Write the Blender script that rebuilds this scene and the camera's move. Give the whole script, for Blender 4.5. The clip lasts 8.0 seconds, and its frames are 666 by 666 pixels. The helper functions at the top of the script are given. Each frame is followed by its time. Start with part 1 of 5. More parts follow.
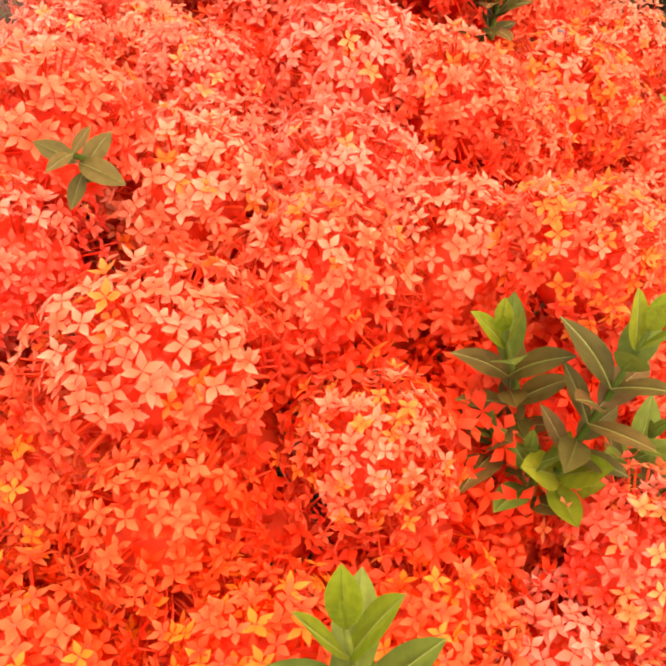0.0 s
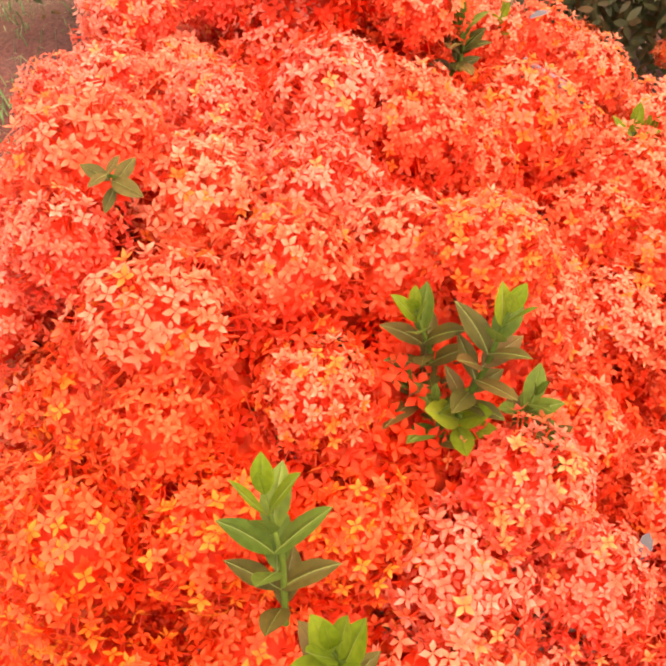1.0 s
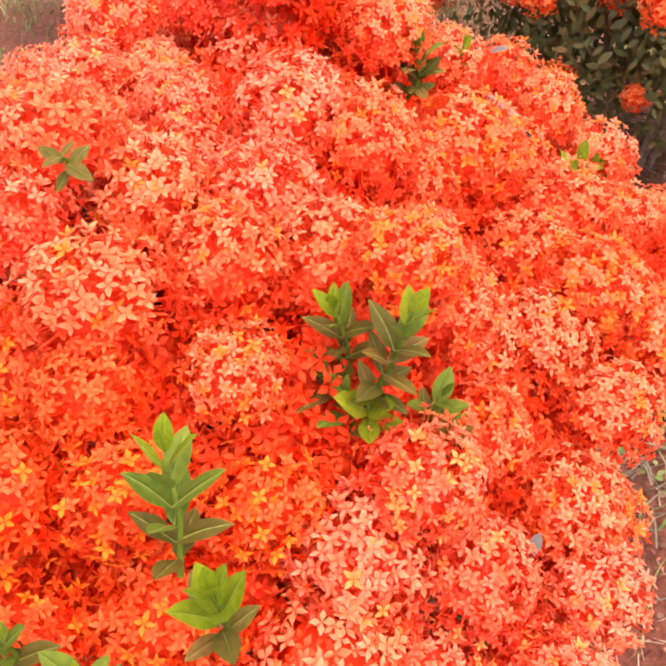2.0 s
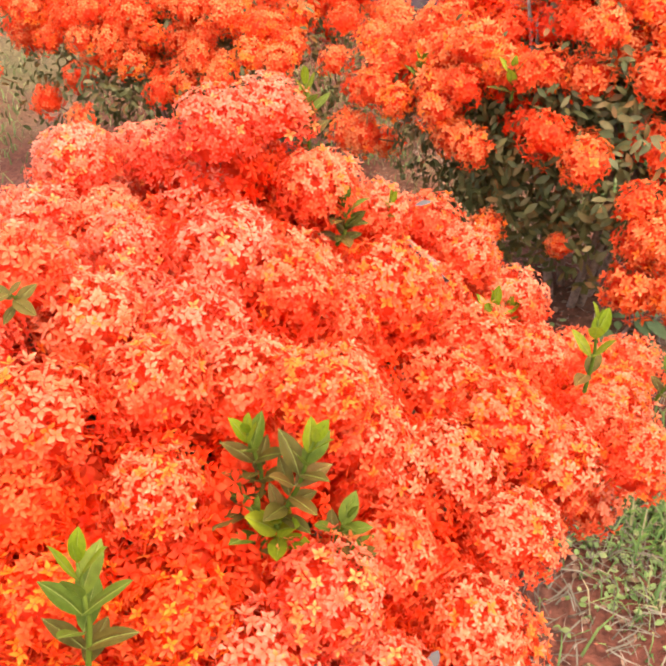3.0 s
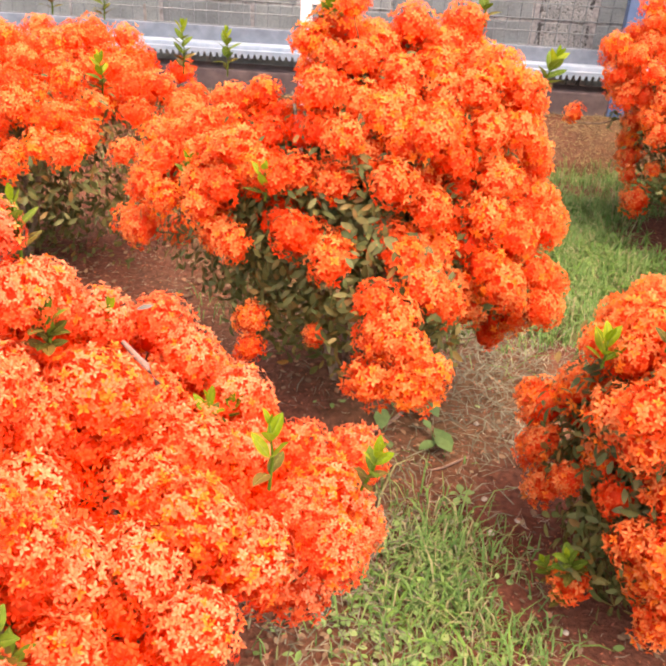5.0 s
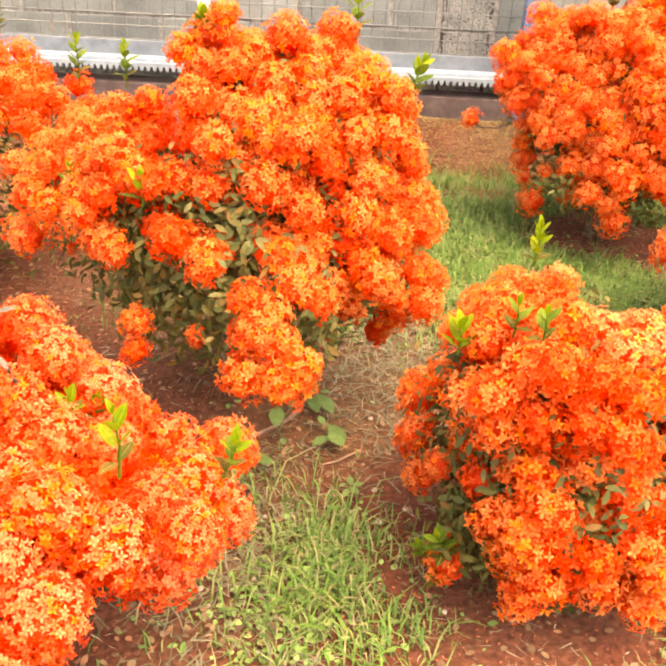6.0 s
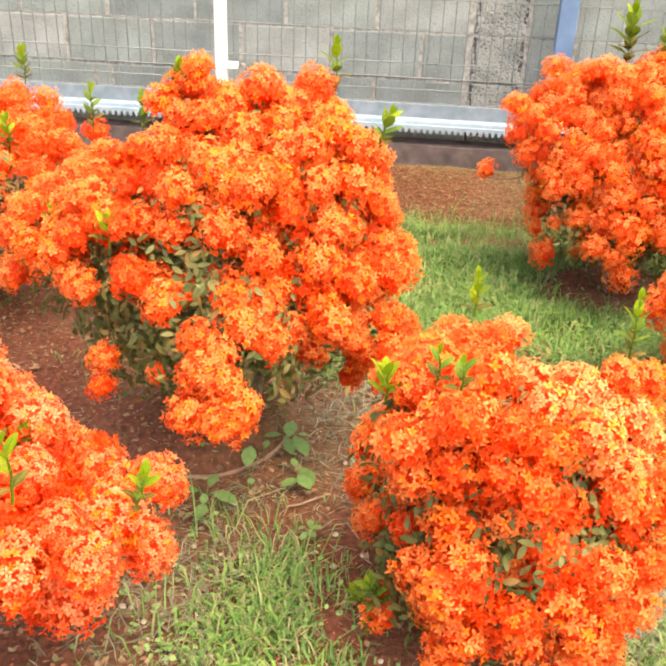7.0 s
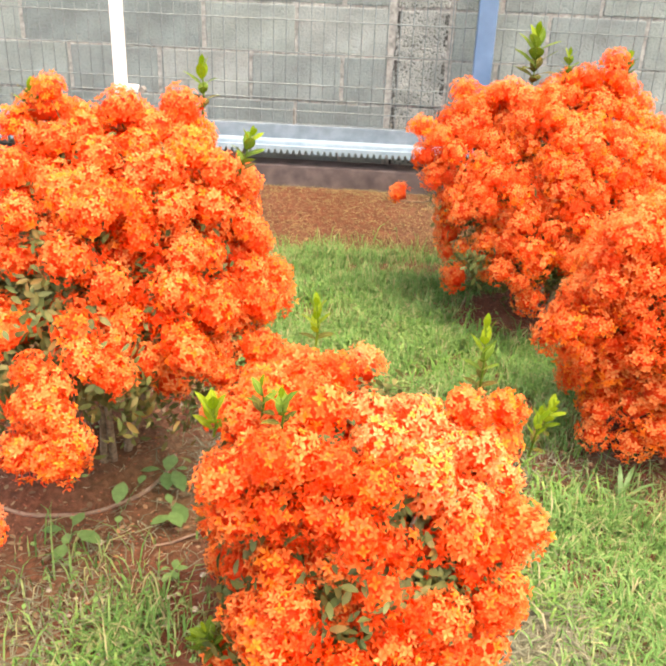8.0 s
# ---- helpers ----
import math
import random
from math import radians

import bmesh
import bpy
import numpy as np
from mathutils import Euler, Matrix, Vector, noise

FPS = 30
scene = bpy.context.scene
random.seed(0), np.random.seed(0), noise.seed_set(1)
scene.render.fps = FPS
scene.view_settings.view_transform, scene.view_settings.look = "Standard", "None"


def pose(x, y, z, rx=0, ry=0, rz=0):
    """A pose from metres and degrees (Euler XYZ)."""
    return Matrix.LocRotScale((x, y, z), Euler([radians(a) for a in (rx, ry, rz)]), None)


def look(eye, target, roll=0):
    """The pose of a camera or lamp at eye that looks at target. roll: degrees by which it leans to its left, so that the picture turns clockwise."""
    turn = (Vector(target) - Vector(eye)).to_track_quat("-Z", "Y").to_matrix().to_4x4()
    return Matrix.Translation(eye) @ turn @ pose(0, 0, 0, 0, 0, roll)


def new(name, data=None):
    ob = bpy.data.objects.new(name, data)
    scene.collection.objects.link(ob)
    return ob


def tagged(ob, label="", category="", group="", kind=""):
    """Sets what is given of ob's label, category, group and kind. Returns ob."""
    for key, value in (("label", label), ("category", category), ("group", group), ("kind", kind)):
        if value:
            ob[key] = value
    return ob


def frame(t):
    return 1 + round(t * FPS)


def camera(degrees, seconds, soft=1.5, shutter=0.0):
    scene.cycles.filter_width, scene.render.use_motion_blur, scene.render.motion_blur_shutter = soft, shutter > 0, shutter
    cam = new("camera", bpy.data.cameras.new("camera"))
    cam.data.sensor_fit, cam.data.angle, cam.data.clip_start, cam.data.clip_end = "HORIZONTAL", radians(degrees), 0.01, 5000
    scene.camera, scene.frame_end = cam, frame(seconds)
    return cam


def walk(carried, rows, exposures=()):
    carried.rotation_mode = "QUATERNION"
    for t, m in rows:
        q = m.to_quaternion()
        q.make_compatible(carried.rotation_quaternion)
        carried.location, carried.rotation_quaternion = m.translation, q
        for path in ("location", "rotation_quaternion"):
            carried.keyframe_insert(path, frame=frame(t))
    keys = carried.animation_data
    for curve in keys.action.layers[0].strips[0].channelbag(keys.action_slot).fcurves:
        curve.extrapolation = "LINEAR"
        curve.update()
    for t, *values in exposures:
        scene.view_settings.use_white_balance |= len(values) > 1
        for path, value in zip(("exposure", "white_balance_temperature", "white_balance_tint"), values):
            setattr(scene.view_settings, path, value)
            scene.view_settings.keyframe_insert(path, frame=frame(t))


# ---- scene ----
cam = camera(42.1, 8.0, soft=2.55)
SCALE = 0.8  # true metres for each unit of the plan below: 0.4 m blocks, 50 mm mesh
PATH = [
    (0, (0.063, -0.000, 1.228), (-0.216, 1.416, -0.156), -8.7),
    (0.2, (0.097, -0.053, 1.265), (-0.232, 1.372, -0.100), -8.9),
    (0.5, (0.134, -0.087, 1.303), (-0.221, 1.322, -0.072), -9.2),
    (0.8, (0.154, -0.117, 1.336), (-0.248, 1.280, -0.039), -11.8),
    (1, (0.172, -0.138, 1.354), (-0.226, 1.235, -0.045), -10.3),
    (1.2, (0.201, -0.168, 1.376), (-0.237, 1.198, -0.018), -11.2),
    (2.3, (0.264, -0.203, 1.377), (-0.094, 1.266, 0.068), -2.4),
    (2.5, (0.280, -0.225, 1.396), (-0.064, 1.306, 0.156), -2.1),
    (2.7, (0.298, -0.248, 1.414), (-0.069, 1.299, 0.201), -1.3),
    (3, (0.324, -0.244, 1.446), (-0.018, 1.348, 0.285), -1.2),
    (3.2, (0.347, -0.239, 1.479), (0.033, 1.379, 0.346), -0.3),
    (3.5, (0.386, -0.241, 1.514), (0.112, 1.417, 0.429), 0.5),
    (3.7, (0.418, -0.237, 1.519), (0.221, 1.430, 0.432), 1.5),
    (4, (0.474, -0.228, 1.519), (0.349, 1.446, 0.432), 1.5),
    (4.2, (0.505, -0.228, 1.513), (0.409, 1.454, 0.436), 2.3),
    (5.3, (0.647, -0.242, 1.560), (0.566, 1.487, 0.558), 3.4),
    (5.5, (0.683, -0.254, 1.567), (0.653, 1.492, 0.594), 2.6),
    (5.7, (0.713, -0.268, 1.578), (0.689, 1.468, 0.585), 2.1),
    (6, (0.769, -0.301, 1.560), (0.795, 1.424, 0.548), 3.0),
    (6.2, (0.800, -0.347, 1.587), (0.786, 1.416, 0.644), 1.9),
    (6.5, (0.874, -0.360, 1.594), (0.818, 1.408, 0.660), 2.6),
    (6.7, (0.949, -0.354, 1.597), (0.839, 1.415, 0.671), 2.1),
    (7, (1.065, -0.316, 1.585), (0.910, 1.449, 0.658), 2.2),
    (7.2, (1.147, -0.296, 1.581), (0.972, 1.462, 0.644), 2.1),
    (7.4, (1.209, -0.277, 1.565), (0.993, 1.476, 0.628), 1.7),
    (7.5, (1.235, -0.273, 1.563), (1.019, 1.483, 0.630), 1.7),
    (7.7, (1.276, -0.262, 1.572), (1.065, 1.511, 0.670), 0.6),
    (7.8, (1.301, -0.245, 1.575), (1.107, 1.533, 0.680), 0.5),
    (8, (1.353, -0.201, 1.566), (1.242, 1.593, 0.690), 2.3),
]
EXPOSURES = [(0.0, 2.44, 8700, 45), (0.5, 2.5, 8200, 38), (1.2, 2.5, 8200, 36), (2.5, 2.6, 8100, 32), (3.5, 2.68, 8400, 30), (4.2, 2.77, 9100, 29), (5.5, 3.08, 9600, 19), (5.75, 3.2, 12400, 18), (6.0, 3.22, 12600, 18), (6.15, 3.17, 10200, 13), (7.0, 3.13, 9500, 7), (8.0, 3.12, 9100, 6)]
walk(cam, [(t, look(Vector(eye) * SCALE, Vector(target) * SCALE, roll)) for t, eye, target, roll in PATH], EXPOSURES)

# ---- light ----
SUN_ELEVATION, SUN_AZIMUTH = radians(70), radians(125)
world = bpy.data.worlds.new("sky")
scene.world = world
world.use_nodes = True
wn = world.node_tree.nodes
sky = wn.new("ShaderNodeTexSky")
sky.sky_type = "NISHITA"
sky.sun_disc = False
sky.sun_elevation, sky.sun_rotation = SUN_ELEVATION, SUN_AZIMUTH
sky.air_density, sky.dust_density, sky.ozone_density = 1.0, 4.0, 1.0
wn["Background"].inputs["Strength"].default_value = 0.15
world.node_tree.links.new(sky.outputs["Color"], wn["Background"].inputs["Color"])

lamp = bpy.data.lights.new("sun", "SUN")
lamp.energy, lamp.angle, lamp.color = 0.55, radians(110), (1.0, 0.93, 0.82)
sun = new("sun", lamp)
sun.matrix_world = look((3 * math.sin(SUN_AZIMUTH) * math.cos(SUN_ELEVATION), 3 * math.cos(SUN_AZIMUTH) * math.cos(SUN_ELEVATION),
                         3 * math.sin(SUN_ELEVATION)), (0, 0, 0))


# ---- materials ----
def material(name):
    m = bpy.data.materials.new(name)
    m.use_nodes = True
    return m, m.node_tree.nodes, m.node_tree.links, m.node_tree.nodes["Principled BSDF"]


def ramp(nodes, stops):
    r = nodes.new("ShaderNodeValToRGB")
    els = r.color_ramp.elements
    while len(els) < len(stops):
        els.new(0.5)
    for e, (at, col) in zip(els, stops):
        e.position, e.color = at, (*col, 1)
    return r


def noise_node(nodes, links, scale, detail=4.0, coords="Object"):
    tc = nodes.new("ShaderNodeTexCoord")
    n = nodes.new("ShaderNodeTexNoise")
    n.inputs["Scale"].default_value, n.inputs["Detail"].default_value = scale, detail
    links.new(tc.outputs[coords], n.inputs["Vector"])
    return n


def mix_col(nodes, links, fac, a, b, mode="MIX"):
    m = nodes.new("ShaderNodeMix")
    m.data_type, m.blend_type = "RGBA", mode
    for sock, v in ((m.inputs[0], fac), (m.inputs[6], a), (m.inputs[7], b)):
        if hasattr(v, "links"):
            links.new(v, sock)
        elif isinstance(v, tuple):
            sock.default_value = (*v, 1)
        else:
            sock.default_value = v
    return m.outputs[2]


def add_bump(nodes, links, bsdf, height, strength, distance):
    b = nodes.new("ShaderNodeBump")
    b.inputs["Strength"].default_value, b.inputs["Distance"].default_value = strength, distance
    links.new(height, b.inputs["Height"])
    links.new(b.outputs["Normal"], bsdf.inputs["Normal"])


def leafy(name, stops, rough, glow, island=True, scale=60.0, gloss=0.4):
    """Thin plant tissue: colour varies piece by piece, and some light passes through."""
    m, nodes, links, bsdf = material(name)
    rnd = nodes.new("ShaderNodeNewGeometry").outputs["Random Per Island"] if island else nodes.new("ShaderNodeObjectInfo").outputs["Random"]
    r = ramp(nodes, stops)
    links.new(rnd, r.inputs["Fac"])
    n = noise_node(nodes, links, scale, 3.0)
    shade = ramp(nodes, [(0.3, (0.72, 0.72, 0.72)), (0.7, (1.0, 1.0, 1.0))])
    links.new(n.outputs["Fac"], shade.inputs["Fac"])
    col = mix_col(nodes, links, 1.0, r.outputs["Color"], shade.outputs["Color"], "MULTIPLY")
    links.new(col, bsdf.inputs["Base Color"])
    bsdf.inputs["Roughness"].default_value = rough
    bsdf.inputs["Specular IOR Level"].default_value = gloss
    tr = nodes.new("ShaderNodeBsdfTranslucent")
    links.new(col, tr.inputs["Color"])
    mx = nodes.new("ShaderNodeMixShader")
    mx.inputs[0].default_value = glow
    links.new(bsdf.outputs[0], mx.inputs[1])
    links.new(tr.outputs[0], mx.inputs[2])
    links.new(mx.outputs[0], nodes["Material Output"].inputs["Surface"])
    return m


def petal_material(name, stops, golden, golden_share, tips, crown_share=0.5, head_share=0.25):
    """Petals: light from above is painted in, pale on a head's top and red on its flanks; some heads and florets are
    golden.
    """
    m = leafy(name, stops, 0.5, 0.54, True, 90.0, gloss=0.12)
    nodes, links = m.node_tree.nodes, m.node_tree.links

    def maths(op, a, b):
        n = nodes.new("ShaderNodeMath")
        n.operation = op
        for sock, v in zip(n.inputs, (a, b)):
            if hasattr(v, "links"):
                links.new(v, sock)
            else:
                sock.default_value = v
        return n.outputs[0]

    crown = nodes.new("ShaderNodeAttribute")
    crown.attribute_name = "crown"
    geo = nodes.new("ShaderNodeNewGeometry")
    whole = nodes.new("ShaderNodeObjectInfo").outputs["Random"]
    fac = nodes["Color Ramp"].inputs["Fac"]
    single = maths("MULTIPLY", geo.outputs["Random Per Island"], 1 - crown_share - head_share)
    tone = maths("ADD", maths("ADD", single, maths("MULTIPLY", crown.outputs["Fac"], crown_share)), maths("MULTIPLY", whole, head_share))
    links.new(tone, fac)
    seeds = nodes.new("ShaderNodeVectorMath")
    seeds.operation = "MULTIPLY_ADD"
    seeds.inputs[1].default_value, seeds.inputs[2].default_value = (97, 41, 13), (3, 7, 1)
    links.new(geo.outputs["Random Per Island"], seeds.inputs[0])
    white = nodes.new("ShaderNodeTexWhiteNoise")
    white.noise_dimensions = "3D"
    links.new(seeds.outputs[0], white.inputs["Vector"])
    heads = nodes.new("ShaderNodeTexWhiteNoise")
    heads.noise_dimensions = "1D"
    links.new(whole, heads.inputs["W"])
    # a few heads hold most of the golden florets
    chance = maths("MULTIPLY", maths("POWER", heads.outputs["Value"], 5.0), 0.38)
    few = maths("GREATER_THAN", maths("ADD", white.outputs["Value"], chance), 1 - golden_share)
    base = nodes["Principled BSDF"].inputs["Base Color"]
    col = mix_col(nodes, links, few, base.links[0].from_socket, golden)
    tip = nodes.new("ShaderNodeAttribute")
    tip.attribute_name = "tip"
    throat = mix_col(nodes, links, 1.0, col, (0.97, 0.58, 0.42), "MULTIPLY")
    pale = mix_col(nodes, links, 0.2, col, tips)
    col = mix_col(nodes, links, tip.outputs["Fac"], throat, pale)
    links.new(col, base)
    links.new(col, nodes["Translucent BSDF"].inputs["Color"])
    return m


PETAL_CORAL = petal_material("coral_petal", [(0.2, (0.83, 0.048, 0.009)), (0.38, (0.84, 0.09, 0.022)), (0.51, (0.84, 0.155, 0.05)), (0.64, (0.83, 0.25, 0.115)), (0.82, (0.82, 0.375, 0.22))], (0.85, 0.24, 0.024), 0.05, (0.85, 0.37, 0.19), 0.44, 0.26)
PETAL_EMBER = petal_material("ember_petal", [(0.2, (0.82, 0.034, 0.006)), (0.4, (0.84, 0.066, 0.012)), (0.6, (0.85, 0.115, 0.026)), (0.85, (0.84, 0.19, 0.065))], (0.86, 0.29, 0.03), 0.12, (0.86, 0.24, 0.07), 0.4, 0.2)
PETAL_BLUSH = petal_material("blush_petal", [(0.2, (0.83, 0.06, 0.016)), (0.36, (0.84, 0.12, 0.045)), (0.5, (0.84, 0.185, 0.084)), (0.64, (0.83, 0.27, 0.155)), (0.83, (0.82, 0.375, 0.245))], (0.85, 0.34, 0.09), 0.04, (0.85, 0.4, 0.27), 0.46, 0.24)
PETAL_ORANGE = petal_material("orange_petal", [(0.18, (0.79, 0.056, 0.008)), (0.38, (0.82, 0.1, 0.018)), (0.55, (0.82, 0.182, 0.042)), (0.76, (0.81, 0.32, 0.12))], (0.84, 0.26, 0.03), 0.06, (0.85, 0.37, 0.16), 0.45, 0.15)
# paler copy of the orange petal that paints the small bush's sunlit side
PETAL_SUNLIT = petal_material("sunlit_orange_petal", [(0.15, (0.8, 0.06, 0.01)), (0.35, (0.82, 0.15, 0.04)), (0.5, (0.82, 0.29, 0.11)), (0.72, (0.8, 0.4, 0.2))], (0.84, 0.36, 0.07), 0.06, (0.85, 0.5, 0.25), 0.45, 0.15)
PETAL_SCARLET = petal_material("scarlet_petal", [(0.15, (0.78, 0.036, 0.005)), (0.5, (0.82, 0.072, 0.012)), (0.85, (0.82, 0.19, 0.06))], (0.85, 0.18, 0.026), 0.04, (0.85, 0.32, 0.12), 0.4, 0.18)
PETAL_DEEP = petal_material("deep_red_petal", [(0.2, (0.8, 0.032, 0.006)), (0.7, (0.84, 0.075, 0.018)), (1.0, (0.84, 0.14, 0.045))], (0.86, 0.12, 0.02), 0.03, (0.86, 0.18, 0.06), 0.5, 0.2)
TUBE = leafy("scarlet_tube", [(0.0, (0.8, 0.05, 0.008)), (1.0, (0.85, 0.085, 0.014))], 0.5, 0.5)
CORE = leafy("flower_base", [(0.0, (0.82, 0.045, 0.008)), (1.0, (0.85, 0.07, 0.012))], 0.8, 0.5)
LEAF = leafy("mature_leaf", [(0.0, (0.075, 0.1, 0.032)), (0.5, (0.115, 0.125, 0.042)), (0.85, (0.155, 0.135, 0.045)), (1.0, (0.23, 0.12, 0.035))], 0.5, 0.45, gloss=0.25)
LEAF_OLD = leafy("old_shoot_leaf", [(0.0, (0.06, 0.058, 0.01)), (0.6, (0.088, 0.072, 0.013)), (1.0, (0.12, 0.072, 0.018))], 0.55, 0.2, False, 150.0, gloss=0.08)
LEAF_MID = leafy("shoot_leaf", [(0.0, (0.06, 0.11, 0.012)), (1.0, (0.11, 0.17, 0.022))], 0.55, 0.3, False, 150.0, gloss=0.08)
LEAF_YOUNG = leafy("young_leaf", [(0.0, (0.12, 0.2, 0.01)), (1.0, (0.2, 0.27, 0.02))], 0.55, 0.4, False, 150.0, gloss=0.08)
LEAF_RIB = leafy("leaf_midrib", [(0.0, (0.16, 0.22, 0.035)), (1.0, (0.2, 0.25, 0.05))], 0.5, 0.2, False)
WEED = leafy("weed_leaf", [(0.0, (0.07, 0.14, 0.045)), (1.0, (0.13, 0.23, 0.08))], 0.5, 0.2, False)
GRASS = leafy("grass_blade", [(0.0, (0.068, 0.165, 0.046)), (0.45, (0.118, 0.25, 0.07)), (0.72, (0.175, 0.285, 0.1)), (0.88, (0.26, 0.28, 0.13)), (1.0, (0.32, 0.28, 0.18))], 0.6, 0.4, gloss=0.2)
STRAW = leafy("dry_straw", [(0.0, (0.15, 0.11, 0.075)), (0.5, (0.25, 0.21, 0.155)), (1.0, (0.38, 0.36, 0.28))], 0.8, 0.0)
BANK_STRAW = leafy("golden_straw", [(0.0, (0.1, 0.078, 0.032)), (0.5, (0.19, 0.14, 0.06)), (1.0, (0.31, 0.235, 0.11))], 0.8, 0.0)
LONG_GRASS = leafy("long_grass", [(0.0, (0.08, 0.19, 0.04)), (0.7, (0.14, 0.28, 0.06)), (1.0, (0.21, 0.3, 0.1))], 0.55, 0.35, gloss=0.2)
DEAD_GRASS = leafy("dead_grass", [(0.0, (0.08, 0.075, 0.05)), (0.6, (0.13, 0.13, 0.088)), (1.0, (0.21, 0.205, 0.15))], 0.7, 0.15)
PALE_LEAF = leafy("pale_leaf", [(0.0, (0.06, 0.06, 0.052)), (1.0, (0.085, 0.082, 0.07))], 0.7, 0.2, False)
LITTER = leafy("leaf_litter", [(0.0, (0.09, 0.05, 0.03)), (0.5, (0.16, 0.095, 0.055)), (0.8, (0.23, 0.16, 0.1)), (1.0, (0.3, 0.13, 0.07))], 0.8, 0.1)
CLOVER = leafy("ground_leaf", [(0.0, (0.12, 0.24, 0.06)), (0.7, (0.19, 0.32, 0.11)), (1.0, (0.27, 0.33, 0.14))], 0.5, 0.2)


def bark_material():
    m, nodes, links, bsdf = material("twig_bark")
    n = noise_node(nodes, links, 70, 5)
    r = ramp(nodes, [(0.3, (0.07, 0.045, 0.03)), (0.7, (0.2, 0.14, 0.1))])
    links.new(n.outputs["Fac"], r.inputs["Fac"])
    links.new(r.outputs["Color"], bsdf.inputs["Base Color"])
    bsdf.inputs["Roughness"].default_value = 0.85
    add_bump(nodes, links, bsdf, n.outputs["Fac"], 0.6, 0.004)
    return m


def soil_material():
    m, nodes, links, bsdf = material("red_brown_soil")
    big, fine = noise_node(nodes, links, 2.6, 5), noise_node(nodes, links, 55, 8)
    wide = noise_node(nodes, links, 0.55, 6)
    a = ramp(nodes, [(0.3, (0.092, 0.03, 0.019)), (0.55, (0.11, 0.044, 0.029)), (0.75, (0.118, 0.066, 0.045))])
    links.new(big.outputs["Fac"], a.inputs["Fac"])
    b = ramp(nodes, [(0.3, (0.55, 0.5, 0.48)), (0.72, (1.25, 1.2, 1.15))])
    links.new(fine.outputs["Fac"], b.inputs["Fac"])
    col = mix_col(nodes, links, 1.0, a.outputs["Color"], b.outputs["Color"], "MULTIPLY")
    moss = ramp(nodes, [(0.5, (0.0, 0.0, 0.0)), (0.68, (0.5, 0.5, 0.5))])
    links.new(wide.outputs["Fac"], moss.inputs["Fac"])
    green = mix_col(nodes, links, fine.outputs["Fac"], (0.06, 0.075, 0.03), (0.15, 0.15, 0.07))
    col = mix_col(nodes, links, moss.outputs["Color"], col, green)
    # beyond the flower bed the soil gives way to rough dry turf
    place = nodes.new("ShaderNodeTexCoord")
    away = nodes.new("ShaderNodeVectorMath")
    away.operation = "DISTANCE"
    away.inputs[1].default_value = (0.7, 2.2, 0)
    links.new(place.outputs["Object"], away.inputs[0])
    ragged = nodes.new("ShaderNodeMath")
    ragged.operation = "MULTIPLY_ADD"
    ragged.inputs[1].default_value = 3.0
    links.new(noise_node(nodes, links, 0.9, 8).outputs["Fac"], ragged.inputs[0])
    links.new(away.outputs["Value"], ragged.inputs[2])
    edge = nodes.new("ShaderNodeMapRange")
    edge.inputs["From Min"].default_value, edge.inputs["From Max"].default_value = 3.9, 5.4
    links.new(ragged.outputs[0], edge.inputs["Value"])
    patches = ramp(nodes, [(0.35, (0.055, 0.08, 0.03)), (0.5, (0.085, 0.1, 0.045)), (0.65, (0.1, 0.085, 0.05))])
    links.new(noise_node(nodes, links, 1.6, 9).outputs["Fac"], patches.inputs["Fac"])
    turf = mix_col(nodes, links, 1.0, patches.outputs["Color"], b.outputs["Color"], "MULTIPLY")
    col = mix_col(nodes, links, edge.outputs["Result"], col, turf)
    links.new(col, bsdf.inputs["Base Color"])
    bsdf.inputs["Roughness"].default_value = 0.95
    bsdf.inputs["Specular IOR Level"].default_value = 0.15
    add_bump(nodes, links, bsdf, fine.outputs["Fac"], 0.9, 0.012)
    return m


def block_material():
    m, nodes, links, bsdf = material("concrete_block")
    big, fine = noise_node(nodes, links, 5, 6), noise_node(nodes, links, 90, 6)
    rnd = nodes.new("ShaderNodeObjectInfo").outputs["Random"]
    a = ramp(nodes, [(0.0, (0.128, 0.156, 0.172)), (0.4, (0.155, 0.183, 0.2)), (0.75, (0.17, 0.204, 0.216)), (1.0, (0.21, 0.23, 0.248))])
    links.new(rnd, a.inputs["Fac"])
    b = ramp(nodes, [(0.3, (0.68, 0.67, 0.66)), (0.7, (1.1, 1.1, 1.08))])
    links.new(big.outputs["Fac"], b.inputs["Fac"])
    c = ramp(nodes, [(0.3, (0.78, 0.78, 0.78)), (0.52, (1.0, 1.0, 1.0))])
    links.new(fine.outputs["Fac"], c.inputs["Fac"])
    col = mix_col(nodes, links, 1.0, mix_col(nodes, links, 1.0, a.outputs["Color"], b.outputs["Color"], "MULTIPLY"), c.outputs["Color"], "MULTIPLY")
    links.new(col, bsdf.inputs["Base Color"])
    bsdf.inputs["Roughness"].default_value = 0.9
    add_bump(nodes, links, bsdf, fine.outputs["Fac"], 0.8, 0.006)
    return m


def plain_material(name, lo, hi, rough, metal=0.0, scale=25.0, bump=0.15):
    m, nodes, links, bsdf = material(name)
    n = noise_node(nodes, links, scale, 6)
    r = ramp(nodes, [(0.3, lo), (0.68, hi)])
    links.new(n.outputs["Fac"], r.inputs["Fac"])
    links.new(r.outputs["Color"], bsdf.inputs["Base Color"])
    bsdf.inputs["Roughness"].default_value, bsdf.inputs["Metallic"].default_value = rough, metal
    add_bump(nodes, links, bsdf, n.outputs["Fac"], bump, 0.003)
    return m


